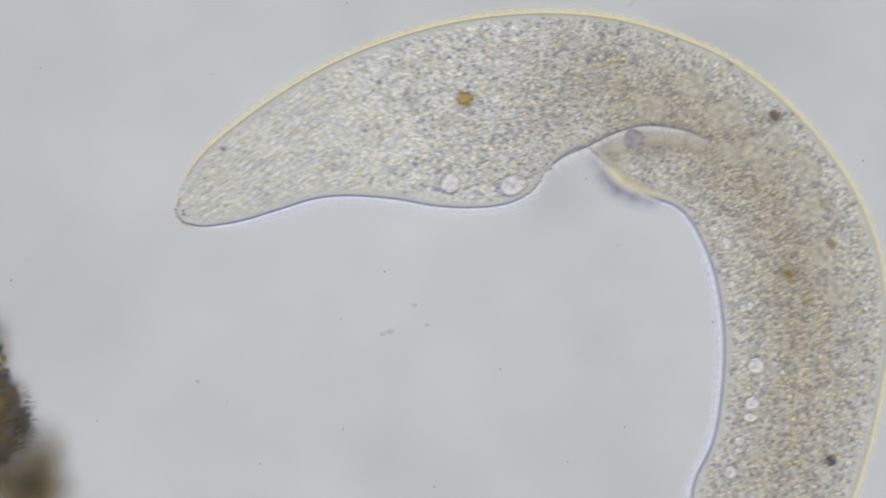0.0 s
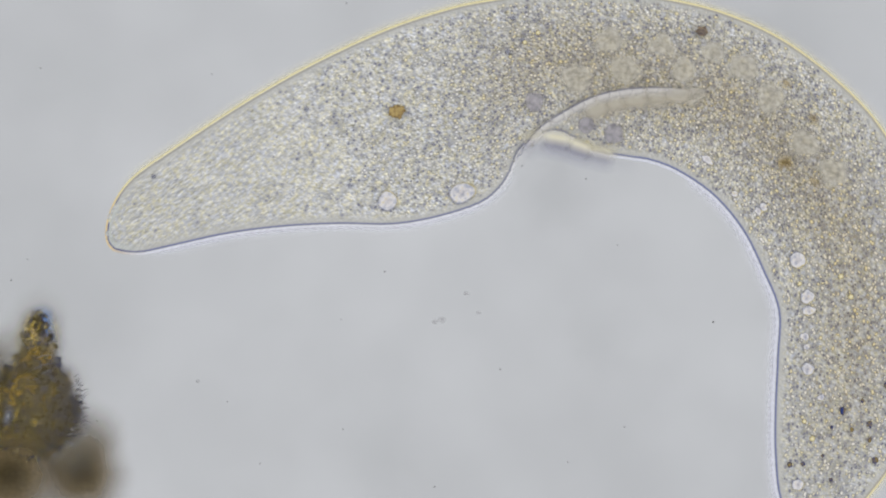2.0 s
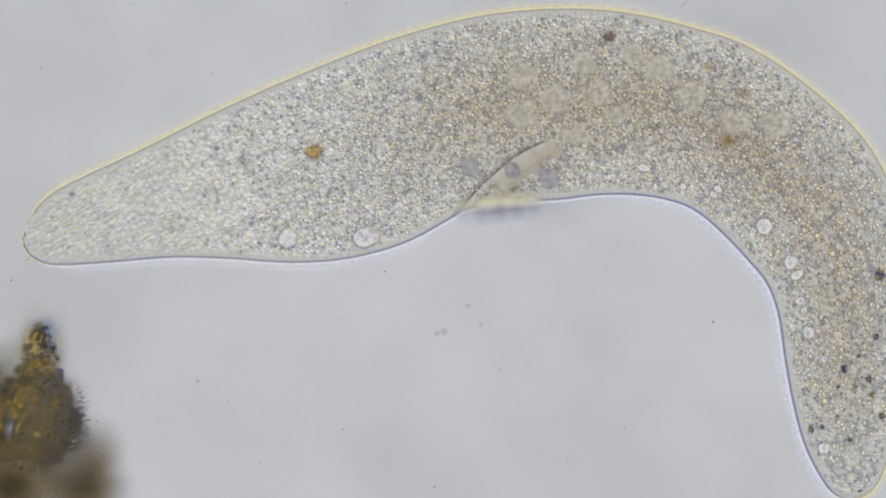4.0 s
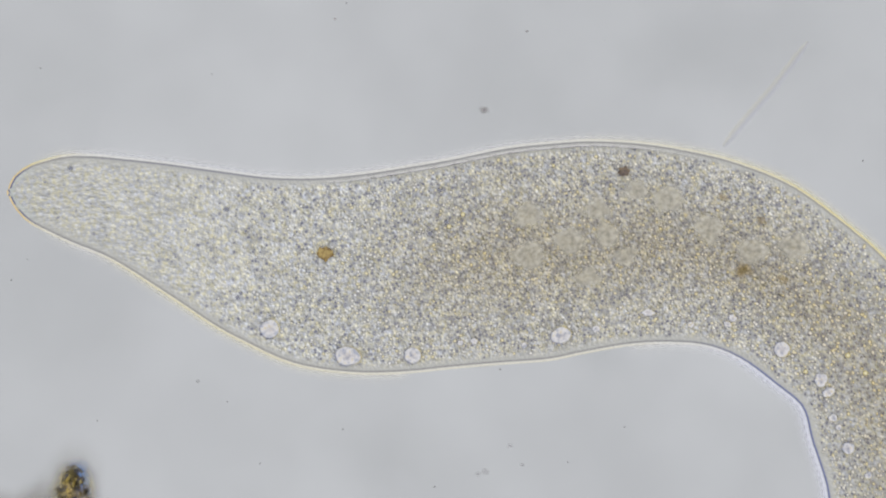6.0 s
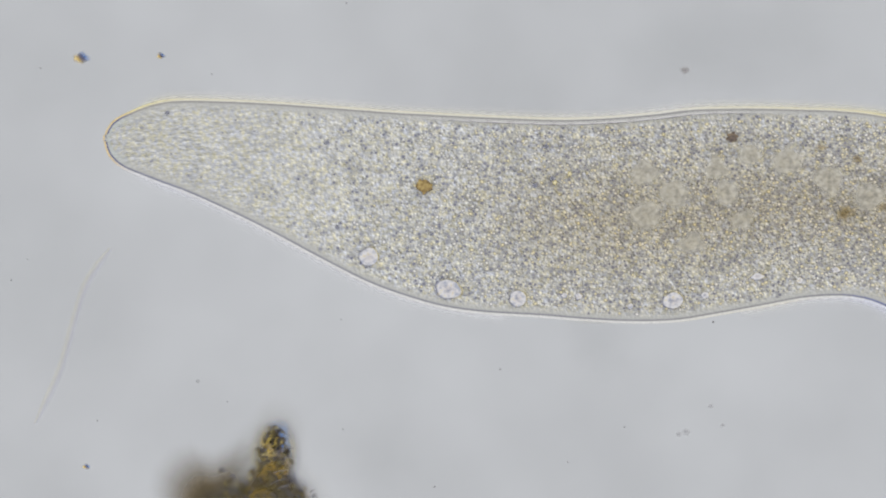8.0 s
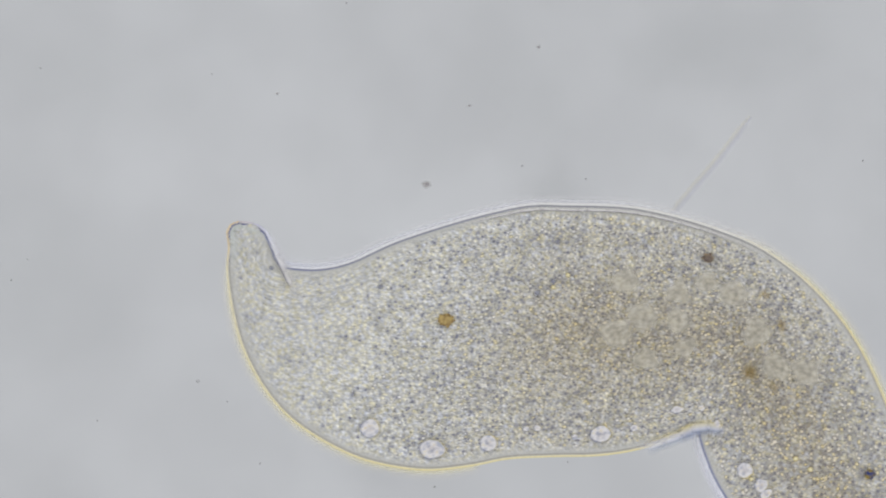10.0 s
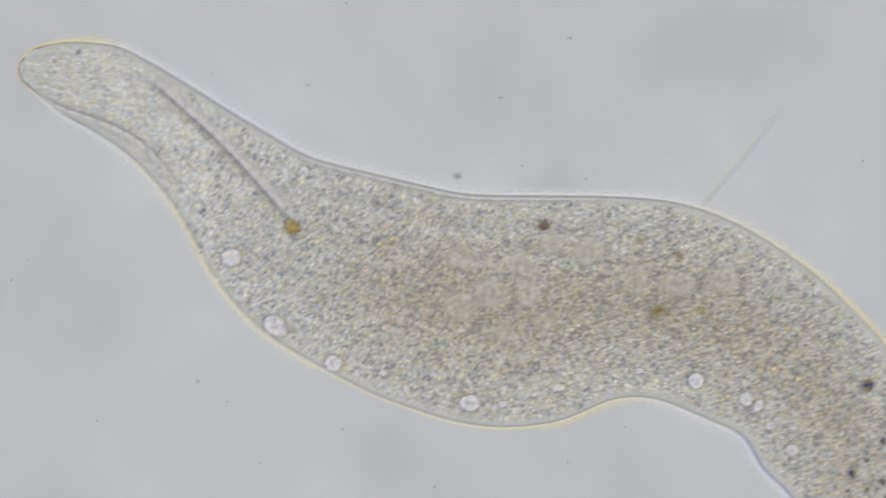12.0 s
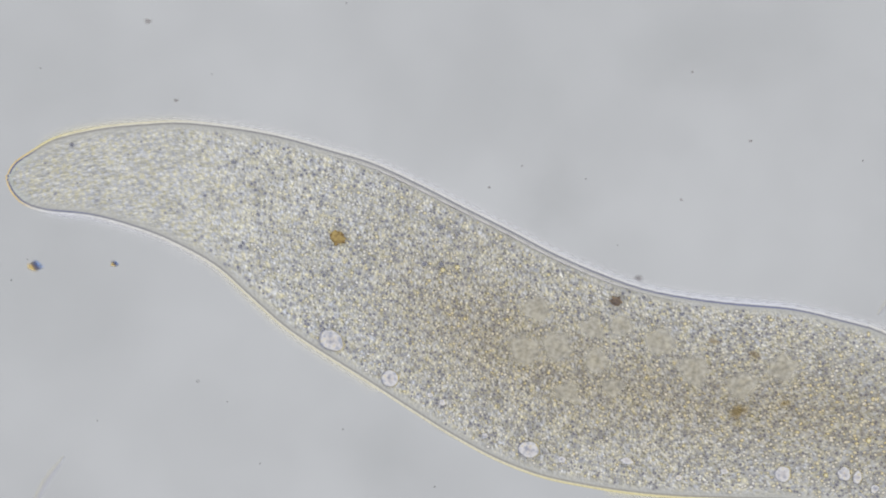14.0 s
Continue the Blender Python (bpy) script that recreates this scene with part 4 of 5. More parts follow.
def build_body():
    count = 146
    for side in (0, 1):
        for k in range(count):
            w = (k + 0.5) / count
            u, u0, u1 = (q - 0.085 * math.sin(2 * math.pi * q) for q in (w, w - 0.5 / count, w + 0.5 / count))
            gaps = [np.linalg.norm(border(t, side, u1)[0] - border(t, side, u0)[0]) for t in TIMES]
            length = (1.6 if k == 0 else 1.35) * max(gaps) + 4
            room = min(clearance(t, border(t, side, u)[0], (1 - side,)) for t in TIMES)
            depth = max(13.0, min(62.0, 0.55 * room))
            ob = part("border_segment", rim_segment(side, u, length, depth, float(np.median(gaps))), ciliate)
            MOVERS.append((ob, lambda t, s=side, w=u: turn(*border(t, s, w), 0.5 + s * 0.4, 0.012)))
    for u in (0.013, 0.021, 0.030, 0.97, 0.979, 0.987):
        ob = part("inner_segment", inner_segment(u, 0.5, 2 * max(5.0, min(np.linalg.norm(inside(t, u, 0.5)[0] - FORMS[t][0][0 if u < 0.5 else 400]) for t in TIMES) - 5), 1.6 * max(6.0, min(clearance(t, inside(t, u, 0.5)[0]) for t in TIMES) - 4)), ciliate)
        MOVERS.append((ob, lambda t, w=u: turn(*inside(t, w, 0.5), -0.3, 0.008)))
    rows = 40
    for lane, v in enumerate((0.2, 0.35, 0.5, 0.65, 0.8)):
        for k in range(rows):
            u = 0.042 + 0.92 * k / (rows - 1)
            wide = width_at(u)
            gaps = [np.linalg.norm(inside(t, min(1, u + 0.5 / rows), v)[0] - inside(t, max(0, u - 0.5 / rows), v)[0]) for t in TIMES]
            room = min(clearance(t, inside(t, u, v)[0]) for t in TIMES)
            broad = max(14.0, min(0.27 * max(wide) + 6, 2 * (room - 6)))
            ob = part("inner_segment", inner_segment(u, v, min(1.5 * max(gaps) + 8, 1.5 * min(u, 1 - u) * 1800, 26 + 2.4 * room), broad), ciliate)
            MOVERS.append((ob, lambda t, w=u, y=v, z=lane: turn(*inside(t, w, y), 0.12 * z, 0.008)))


build_body()


def build_granules():
    """The granules of the cytoplasm, in small patches that bend with the body."""
    rng = random.Random(31)
    cols, lanes = 44, 8
    n = 7
    for i in range(cols):
        for j in range(lanes):
            u0, u1 = 0.035 + 0.945 * i / cols, 0.035 + 0.945 * (i + 1) / cols
            uc, vc = (u0 + u1) / 2, (j + 0.5) / lanes
            centre, d = inside(REST, uc, vc)
            area = np.linalg.norm(inside(REST, u1, vc)[0] - inside(REST, u0, vc)[0]) * np.linalg.norm(inside(REST, uc, 1.0)[0] - inside(REST, uc, 0.0)[0]) / lanes
            v, f, rim, brown, taken = [], [], [], [], []
            for _ in range(int(area / 78)):
                tries = [(rng.triangular(2 * u0 - uc, 2 * u1 - uc), min(0.99, max(0.01, rng.triangular(vc - 1 / lanes, vc + 1 / lanes)))) for _ in range(3)]
                spots = [inside(REST, *p)[0] for p in tries]
                best = max(range(3), key=lambda k: min((abs(spots[k][0] - p[0]) + abs(spots[k][1] - p[1]) for p in taken), default=0))
                (u, w), q = tries[best], spots[best]
                taken.append(q)
                keep = step(11, 26, clearance(REST, q)) * (1 - 0.96 * (1 - step(0.17, 0.37, u)))
                if rng.random() > keep:
                    continue
                x, y = (q - centre) @ d, (q - centre) @ np.array((d[1], -d[0]))
                r = rng.choice((1.8, 2.0, 2.3, 2.6, 2.9, 3.4)) * (0.75 + 0.25 * step(0.04, 0.2, u))
                long = rng.uniform(1.0, 1.35) + 0.5 * (1 - step(0.05, 0.22, u)) + 0.3 * step(0.6, 0.8, u)
                lean = rng.gauss(0, 0.5)
                z = THICK + 1.4 + 0.9 * rng.random()
                b = len(v)
                v.append((x, y, z + 0.8))
                for k in range(n):
                    a = 2 * math.pi * k / n
                    px, py = math.cos(a) * r * long * rng.uniform(0.85, 1.1), math.sin(a) * r * rng.uniform(0.85, 1.1)
                    v.append((x + px * math.cos(lean) - py * math.sin(lean), y + px * math.sin(lean) + py * math.cos(lean), z))
                f += [(b, b + 1 + k, b + 1 + (k + 1) % n) for k in range(n)]
                rim += [0.0] + [1.0] * n
                brown += [brownness(u, w)] * (n + 1)
            if not f:
                continue
            ob = part("granule_patch", mesh_of("granule_patch", v, f, [GRANULE], {"rim": rim, "brown": brown}, smooth=False), ciliate)
            tagged(ob, kind="stuff")
            MOVERS.append((ob, lambda t, a=uc, b=vc: turn(*inside(t, a, b), 0.0)))


build_granules()


def inner_thing(name, me, u_v, label="", z=THICK + 4.0, tracks=None, deep=()):
    """A body inside the animal, at a fixed place in it or along its own track (t, x, y); deep: spans of time when it lies too deep to be seen."""
    ob = part(name, me, ciliate, label)
    if tracks:
        marks = [(t, *body_place(t, x, y)) for t, x, y in tracks if t in FORMS]

        def where(t):
            u = np.interp(t, [m[0] for m in marks], [m[1] for m in marks])
            v = np.interp(t, [m[0] for m in marks], [m[2] for m in marks])
            return turn(*inside(t, u, v), THICK - 9 if any(a <= t <= b for a, b in deep) else z)
    else:
        def where(t):
            return turn(*inside(t, *u_v), THICK - 9 if any(a <= t <= b for a, b in deep) else z)
    MOVERS.append((ob, where))
    return ob


def build_organs():
    rng = random.Random(11)
    tracks = {
        "v1": [(0, 796, 326), (0.5, 842, 309), (1, 779, 326), (1.5, 769, 331), (2, 686, 357), (2.5, 619, 378), (3, 540, 413), (3.2, 508, 446), (5.3, 524, 369), (5.5, 501, 403), (6, 481, 582), (6.5, 447, 560), (7, 718, 459), (7.5, 654, 446), (7.7, 631, 444), (9.8, 747, 726), (10, 654, 756), (10.5, 565, 723), (11, 475, 640), (11.5, 410, 562), (12, 410, 456), (12.5, 596, 334), (13, 542, 303), (13.5, 527, 446), (14, 492, 498)],
        "v2": [(0, 908, 328), (0.5, 962, 311), (1, 900, 318), (1.5, 890, 320), (2, 816, 342), (2.5, 752, 364), (3, 677, 398), (3.2, 646, 427), (5.3, 660, 403), (5.5, 637, 440), (6, 617, 629), (6.5, 586, 616), (7, 858, 518), (7.5, 793, 504), (7.7, 773, 501), (9.8, 864, 763), (10, 767, 793), (10.5, 677, 786), (11, 573, 734), (11.5, 495, 675), (12, 492, 577), (12.5, 676, 447), (13, 629, 418), (13.5, 619, 559), (14, 590, 602)],
        "v3": [(5.3, 766, 387), (5.5, 747, 426), (6, 732, 628), (6.5, 706, 620), (7, 978, 530), (7.5, 913, 521), (7.7, 893, 519), (9.8, 959, 753), (10, 862, 782), (10.5, 782, 790), (11, 680, 763), (11.5, 599, 723), (12, 591, 642), (12.5, 770, 527), (13, 724, 492), (13.5, 715, 629), (14, 689, 668)],
        "v4": [(5.3, 994, 337), (5.5, 988, 380), (6, 992, 593), (6.5, 975, 597), (7, 1256, 521), (7.5, 1191, 524), (7.7, 1173, 524), (9.8, 1156, 736), (10, 1060, 766), (10.5, 997, 772), (11, 910, 769), (11.5, 839, 760), (12, 833, 712), (12.5, 1012, 622), (13, 966, 605), (13.5, 960, 752), (14, 932, 793)],
        "v5": [(0, 1334, 646), (0.5, 1429, 594), (1, 1422, 544), (1.5, 1424, 514), (2, 1406, 459), (2.5, 1392, 432), (3, 1367, 400), (3.2, 1355, 401), (5.3, 1349, 401), (5.5, 1351, 433), (6, 1378, 617), (6.5, 1380, 600), (6.7, 1548, 553), (9.8, 1430, 790), (10, 1314, 830), (10.5, 1268, 802), (11, 1231, 749), (11.5, 1199, 721), (12, 1226, 672), (12.5, 1433, 603), (13, 1398, 599), (13.5, 1404, 776), (14, 1383, 838)],
        "brown": [(0, 825, 176), (0.5, 873, 158), (1, 799, 176), (1.5, 801, 168), (2, 704, 199), (2.5, 640, 222), (3, 560, 260), (3.2, 525, 292), (5.3, 629, 224), (5.5, 605, 260), (6, 577, 449), (6.5, 556, 436), (7, 825, 338), (7.5, 752, 325), (7.7, 729, 323)] + [(9.8, 881, 541), (10, 790, 566), (10.5, 721, 574), (11, 614, 541), (11.5, 530, 493), (12, 520, 402), (12.5, 700, 279), (13, 648, 238), (13.5, 636, 378), (14, 598, 421)],
        "dark": [(0, 1369, 207), (0.5, 1420, 152), (1, 1346, 116), (1.5, 1332, 96), (2, 1237, 58), (2.5, 1176, 50), (3, 1095, 49), (3.2, 1055, 69), (5.3, 1132, 60), (5.5, 1115, 98), (6, 1101, 305), (6.5, 1083, 305), (7, 1364, 230), (7.5, 1298, 236), (7.7, 1274, 239), (9.8, 1341, 423), (10, 1248, 456), (10.5, 1179, 447), (11, 1072, 429), (11.5, 980, 426), (12, 965, 400), (12.5, 1156, 332), (13, 1115, 322), (13.5, 1115, 481), (14, 1089, 533)],
    }
    for key, rx, ry in (("v1", 18, 18), ("v2", 23, 19), ("v3", 16, 16), ("v4", 19, 16), ("v5", 15, 15)):
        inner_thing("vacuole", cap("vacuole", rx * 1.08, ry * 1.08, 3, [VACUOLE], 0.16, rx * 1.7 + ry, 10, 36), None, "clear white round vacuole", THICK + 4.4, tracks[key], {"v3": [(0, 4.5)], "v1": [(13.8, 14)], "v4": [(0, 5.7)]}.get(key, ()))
    inner_thing("food_grain", blob("food_grain", 12, 10, 4, [BROWN], 0, 0.9, 3, ICO3, 2.2), None, "golden-brown food grain", THICK + 6.5, tracks["brown"])
    inner_thing("food_grain", blob("food_grain", 8.5, 8, 4, [DARK], 0, 0.8, 5, ICO3, 2.2), None, "dark red-brown food grain", THICK + 6.5, tracks["dark"])
    # nuclei: the times at which they were placed, then size and places of each
    times = (0.0, 1.5, 2.5, 3.0, 5.5, 6.5, 7.5, 11.0, 13.0, 14.0)
    for rx, ry, *places in (
            (28, 25, (1296, 196), (1262, 96), (1118, 92), (1045, 86), (1067, 158), (1040, 370), (1268, 292), (1028, 502), (1070, 378), (1050, 580)),
            (27, 26, (1332, 266), (1300, 148), (1146, 134), (1080, 142), (1080, 205), (1060, 420), (1288, 335), (1030, 553), (1085, 436), (1055, 638)),
            (24, 20, (1345, 300), (1296, 190), (1178, 176), (1115, 182), (1110, 242), (1090, 462), (1312, 384), (1058, 600), (1110, 486), (1080, 685)),
            (30, 20, (1290, 272), (1225, 190), (1115, 185), (1040, 212), (1040, 282), (1028, 490), (1228, 428), (985, 622), (1035, 500), (1005, 695)),
            (30, 27, (1268, 205), (1178, 140), (1062, 122), (988, 150), (1012, 212), (985, 425), (1190, 335), (955, 556), (1020, 422), (985, 610)),
            (30, 28, (1225, 152), (1178, 74), (1020, 86), (945, 112), (945, 168), (925, 378), (1140, 302), (925, 495), (970, 346), (950, 546)),
            (34, 30, (1150, 195), (1075, 140), (1000, 150), (945, 186), (950, 236), (912, 456), (1142, 376), (915, 590), (960, 436), (930, 620)),
            (25, 20, (1375, 250), (1348, 130), (1200, 88), (1148, 78), (1142, 132), (1105, 337), (1326, 268), (1080, 472), (1130, 350), (1102, 576)),
            (30, 28, (1420, 300), (1395, 172), (1258, 108), (1190, 112), (1188, 152), (1165, 352), (1394, 282), (1136, 482), (1192, 380), (1165, 606)),
            (33, 30, (1428, 372), (1428, 235), (1316, 152), (1238, 152), (1250, 214), (1240, 390), (1468, 312), (1200, 530), (1262, 430), (1226, 656)),
            (29, 30, (1452, 452), (1482, 312), (1380, 228), (1312, 206), (1326, 256), (1316, 430), (1540, 340), (1270, 572), (1332, 436), (1310, 680)),
            (31, 26, (1480, 520), (1514, 378), (1440, 264), (1385, 216), (1395, 252), (1390, 420), (1605, 330), (1336, 576), (1414, 420), (1380, 650))):
        track = [(t, *p) for t, p in zip(times, places)]
        inner_thing("nucleus", cap("nucleus", rx * 1.12, ry * 1.12, 0.8, [NUCLEUS], 0.45, rx + places[0][0] * 0.37, 9, 32), None, "pale rounded nucleus", THICK + 3.2, track)
    for r, *track in ((20, (0.0, 1122, 248), (1.5, 1146, 238), (2.0, 1086, 238), (2.5, 1044, 256), (3.0, 993, 281), (5.5, 985, 372)),
                      (16, (1.5, 1110, 222), (2.5, 990, 243), (3.0, 926, 268), (5.5, 915, 365)),
                      (19, (0.0, 1055, 178), (1.5, 1022, 165), (2.5, 901, 226), (3.0, 842, 275), (5.5, 862, 330))):
        inner_thing("vesicle", cap("vesicle", r, r * 0.95, 0.8, [VESICLE], 0.2, r * 1.3, 9, 28), None, "lilac-grey round vesicle in the folded lobe", THICK + 6.2, track, [(5.8, 14)] if r > 19 else [(0, 1.2), (5.2, 14)])
    for t, x, y, rx, ry in ((6.5, 1036, 586, 8, 7), (6.5, 1132, 552, 14, 7), (6.5, 1212, 566, 7, 6), (6.5, 1282, 562, 9, 6), (6.5, 1462, 655, 14, 13),
                            (6.5, 790, 606, 6, 6), (6.5, 812, 604, 7, 7), (6.5, 905, 611, 6, 6), (3.0, 1427, 591, 12, 13), (3.0, 1414, 488, 9, 14),
                            (3.0, 1440, 801, 12, 11), (3.0, 1450, 641, 7, 7), (3.0, 1422, 552, 6, 6), (3.0, 1288, 322, 8, 7), (6.5, 1495, 722, 8, 10)):
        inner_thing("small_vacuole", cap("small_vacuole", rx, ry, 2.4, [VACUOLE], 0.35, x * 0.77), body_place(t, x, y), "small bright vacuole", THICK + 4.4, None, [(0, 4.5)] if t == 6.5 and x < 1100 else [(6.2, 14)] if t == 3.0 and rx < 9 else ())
    for t, x, y, r in ((3.0, 1485, 663, 8), (3.0, 1525, 681, 7), (3.0, 1541, 608, 7), (3.0, 1556, 497, 12), (3.0, 1500, 692, 5), (3.0, 1421, 768, 6), (3.0, 1440, 764, 6),
                       (3.0, 1548, 753, 8), (3.0, 1531, 712, 6), (3.0, 1488, 790, 5), (3.0, 1466, 745, 4), (3.0, 1510, 640, 5), (3.0, 1470, 690, 4)):
        inner_thing("dark_grain", blob("dark_grain", r * 0.8, r * 0.7, 3, [BLUE], 0, 0.7, x, ICO2, 2.0), body_place(t, x, y), "blue-black grain", THICK + 4.6)
    for t, x, y, rx, ry in ((6.5, 1302, 468, 15, 19), (6.5, 1270, 337, 16, 9), (6.5, 1342, 378, 14, 11), (3.0, 1310, 240, 18, 14), (3.0, 1365, 265, 15, 9)):
        inner_thing("pigment_patch", cap("pigment_patch", rx, ry, 1.2, [GOLD], 0.6, x * 0.37), body_place(t, x, y), "golden-brown pigment patch", THICK + 3.6)
    for t, x, y, r in ((6.5, 801, 385, 6), (6.5, 1432, 640, 6), (6.5, 1512, 612, 7), (3.0, 789, 134, 6), (3.0, 1476, 453, 7), (3.0, 1430, 685, 6), (3.0, 1446, 716, 7), (6.5, 960, 300, 4)):
        inner_thing("droplet", blob("droplet", r * 0.8, r * 0.8, 2.5, [STRAW], 0, 0.15, x), body_place(t, x, y), "bright straw-coloured droplet", THICK + 4.4)
    for t, x, y, r in ((6.5, 385, 357, 7), (6.5, 122, 275, 6), (6.5, 772, 397, 7), (3.0, 468, 396, 6), (3.0, 757, 84, 6), (3.0, 757, 154, 7), (6.5, 400, 500, 5), (6.5, 1130, 272, 5),
                       (6.5, 1205, 292, 5), (6.5, 620, 345, 4), (6.5, 515, 545, 4), (6.5, 560, 520, 4), (6.5, 790, 320, 5)):
        inner_thing("small_grain", blob("small_grain", r * 0.95, r * 0.85, 2.0, [SLATE], 0, 0.4, x), body_place(t, x, y), "small slate-blue grain", THICK + 4.4)


build_organs()


def rest(side, u0, u1, inset):
    """The line that a fold's edge takes when the fold lies flat: along the border."""
    def line(t):
        return np.array([inside(t, u, inset if side == 0 else 1 - inset)[0] for u in np.linspace(u0, u1, 8)])
    return line


def fold(lines, flat, count, half, flip, end=0.35, mat=None, name="fold_edge", label="thin bright fold edge", aside=0.0, taper=1.0, high=5.2, faint=(0, 0)):
    """A fold's edge in short overlapping strips. lines: its course at the times when it stands; flat: its course when it lies flat;
    aside: how far, in half-widths, the strips lie to one side of the course; taper: how broad the last strip is beside the first; faint: from when to when it lies under the granules."""
    standing = set(lines)
    whole = {t: along(glide(np.array(p) - stage_at(t)), np.linspace(0, 1, 60)) for t, p in lines.items()}
    for t in TIMES:
        if t not in whole and 3.2 < t < 5.3 and 3.2 in lines:
            w = (t - 3.2) / 2.1
            whole[t] = whole[3.2] * (1 - w) + (along(glide(np.array(lines[5.3]) - stage_at(5.3)), np.linspace(0, 1, 60))) * w
            standing.add(t)
        elif t not in whole:
            whole[t] = along(glide(flat(t)), np.linspace(0, 1, 60))
    longest = max(np.linalg.norm(np.diff(p, axis=0), axis=1).sum() for t, p in whole.items() if t in standing)
    length = 1.5 * longest / count
    for c in range(count):
        v, f, rim, side = [], [], [], []
        fade = step(0.0, 0.22, (c + 0.5) / count) * step(0.0, end, 1 - (c + 0.5) / count)
        broad = half * (1 + (taper - 1) * (c + 0.5) / count)
        for i in range(7):
            x = i / 6 * 2 - 1
            for j in range(9):
                y = j / 8 * 2 - 1
                v.append((x * length / 2, (y + aside) * broad * flip, 0.8 * (1 - y * y)))
                rim.append(1 - min(1.0, 1.5 * (1 - abs(x))))
                side.append((y + 1) / 2)
        for i in range(6):
            for j in range(8):
                f.append((i * 9 + j, i * 9 + 9 + j, i * 9 + 10 + j, i * 9 + 1 + j))
        ob = part(name, mesh_of(name, v, f, [mat or CREASE], {"rim": rim, "side": side, "fade": [fade] * len(v)}), ciliate, label)

        def where(t, c=c):
            i = int((c + 0.5) / count * 59)
            d = whole[t][min(59, i + 2)] - whole[t][max(0, i - 2)]
            return turn(whole[t][i], d / max(1e-6, np.linalg.norm(d)), (THICK - 9 if t not in standing else THICK + 1.1 if faint[0] < t < faint[1] else THICK + high) + 0.25 * (c % 2))
        MOVERS.append((ob, where))


def build_folds():
    belly = {
        0.0: [(960, 310), (1000, 280), (1040, 262), (1090, 238), (1140, 226), (1200, 232), (1250, 250), (1285, 265)],
        0.5: [(1030, 290), (1060, 262), (1100, 238), (1140, 212), (1190, 200), (1250, 200), (1300, 208), (1340, 220)],
        1.0: [(960, 300), (1000, 250), (1040, 222), (1090, 200), (1140, 186), (1200, 184), (1250, 190), (1310, 202)],
        1.5: [(955, 300), (1000, 245), (1050, 208), (1100, 185), (1150, 176), (1210, 177), (1270, 184), (1330, 198)],
        2.0: [(905, 300), (950, 235), (1000, 200), (1050, 175), (1100, 163), (1150, 159), (1200, 160), (1255, 166)],
        2.5: [(875, 315), (905, 270), (940, 238), (980, 210), (1020, 190), (1070, 174), (1120, 164), (1190, 162)],
        3.0: [(830, 350), (860, 310), (880, 280), (905, 258), (930, 242), (955, 230), (985, 216), (1010, 205)],
        3.2: [(800, 380), (830, 340), (855, 310), (880, 288), (905, 270), (930, 258), (960, 248), (985, 240)],
        5.3: [(815, 398), (850, 370), (880, 345), (905, 325), (930, 302), (960, 278), (985, 258), (1010, 245)],
    }
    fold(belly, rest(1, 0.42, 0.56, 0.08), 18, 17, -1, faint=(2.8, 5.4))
    belly[5.5] = [(810, 432), (850, 400), (880, 372), (905, 350), (930, 330), (955, 318), (985, 308), (1010, 300)]
    fold({t: p[2:] for t, p in belly.items()}, rest(1, 0.45, 0.56, 0.12), 7, 29, -1, 0.25, LOBE, "folded_lobe", "clear pale lobe below the fold", 0.9, 0.5, 4.2, (5.2, 5.6))
    margin = {
        0.0: [(1045, 285), (1080, 328), (1115, 349), (1150, 360), (1190, 372)],
        0.5: [(1112, 246), (1150, 291), (1182, 309), (1214, 322), (1250, 334)],
        1.0: [(1025, 250), (1064, 267), (1106, 292), (1148, 306), (1190, 313)],
        1.5: [(1010, 240), (1052, 249), (1097, 274), (1138, 290), (1184, 297)],
        2.0: [(925, 262), (980, 262), (1030, 277), (1075, 288), (1120, 293)],
        2.5: [(885, 304), (935, 303), (985, 305), (1030, 307), (1075, 306)],
        3.0: [(840, 347), (885, 342), (930, 339), (975, 335), (1020, 328)],
        3.2: [(810, 378), (855, 372), (900, 368), (945, 364), (990, 358)],
        5.3: [(840, 391), (880, 385), (915, 381), (950, 379), (985, 375)],
        5.5: [(822, 435), (862, 426), (902, 421), (946, 419), (990, 413)],
    }
    fold(margin, rest(1, 0.47, 0.53, 0.15), 5, 38, -1, 0.45, MARGIN_SHADOW, "lobe_margin", "cream margin of the folded lobe with a painted soft shadow", -0.30, 0.8, 5.8)
    back = {
        10.5: [(452, 362), (463, 389), (474, 413), (487, 440), (502, 467), (521, 498), (542, 527), (563, 554)],
        11.0: [(300, 190), (330, 228), (365, 275), (405, 330), (435, 375), (465, 420), (495, 465), (528, 512)],
        11.5: [(215, 165), (250, 190), (287, 218), (332, 263), (377, 322), (423, 381), (468, 436), (513, 490)],
        12.0: [(240, 127), (288, 158), (332, 197), (377, 237), (418, 278), (458, 322), (498, 367), (536, 408)],
        12.5: [(490, 95), (530, 118), (570, 148), (605, 180), (640, 210), (675, 245), (705, 275), (735, 300)],
    }
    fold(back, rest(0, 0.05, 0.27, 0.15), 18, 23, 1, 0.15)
    tuck = {
        9.8: [(578, 402), (592, 434), (606, 462), (622, 492)],
        10.0: [(480, 432), (496, 466), (511, 497), (528, 530)],
    }
    fold(tuck, rest(0, 0.10, 0.16, 0.2), 4, 14, 1, 0.4, label="edge of the bent snout")
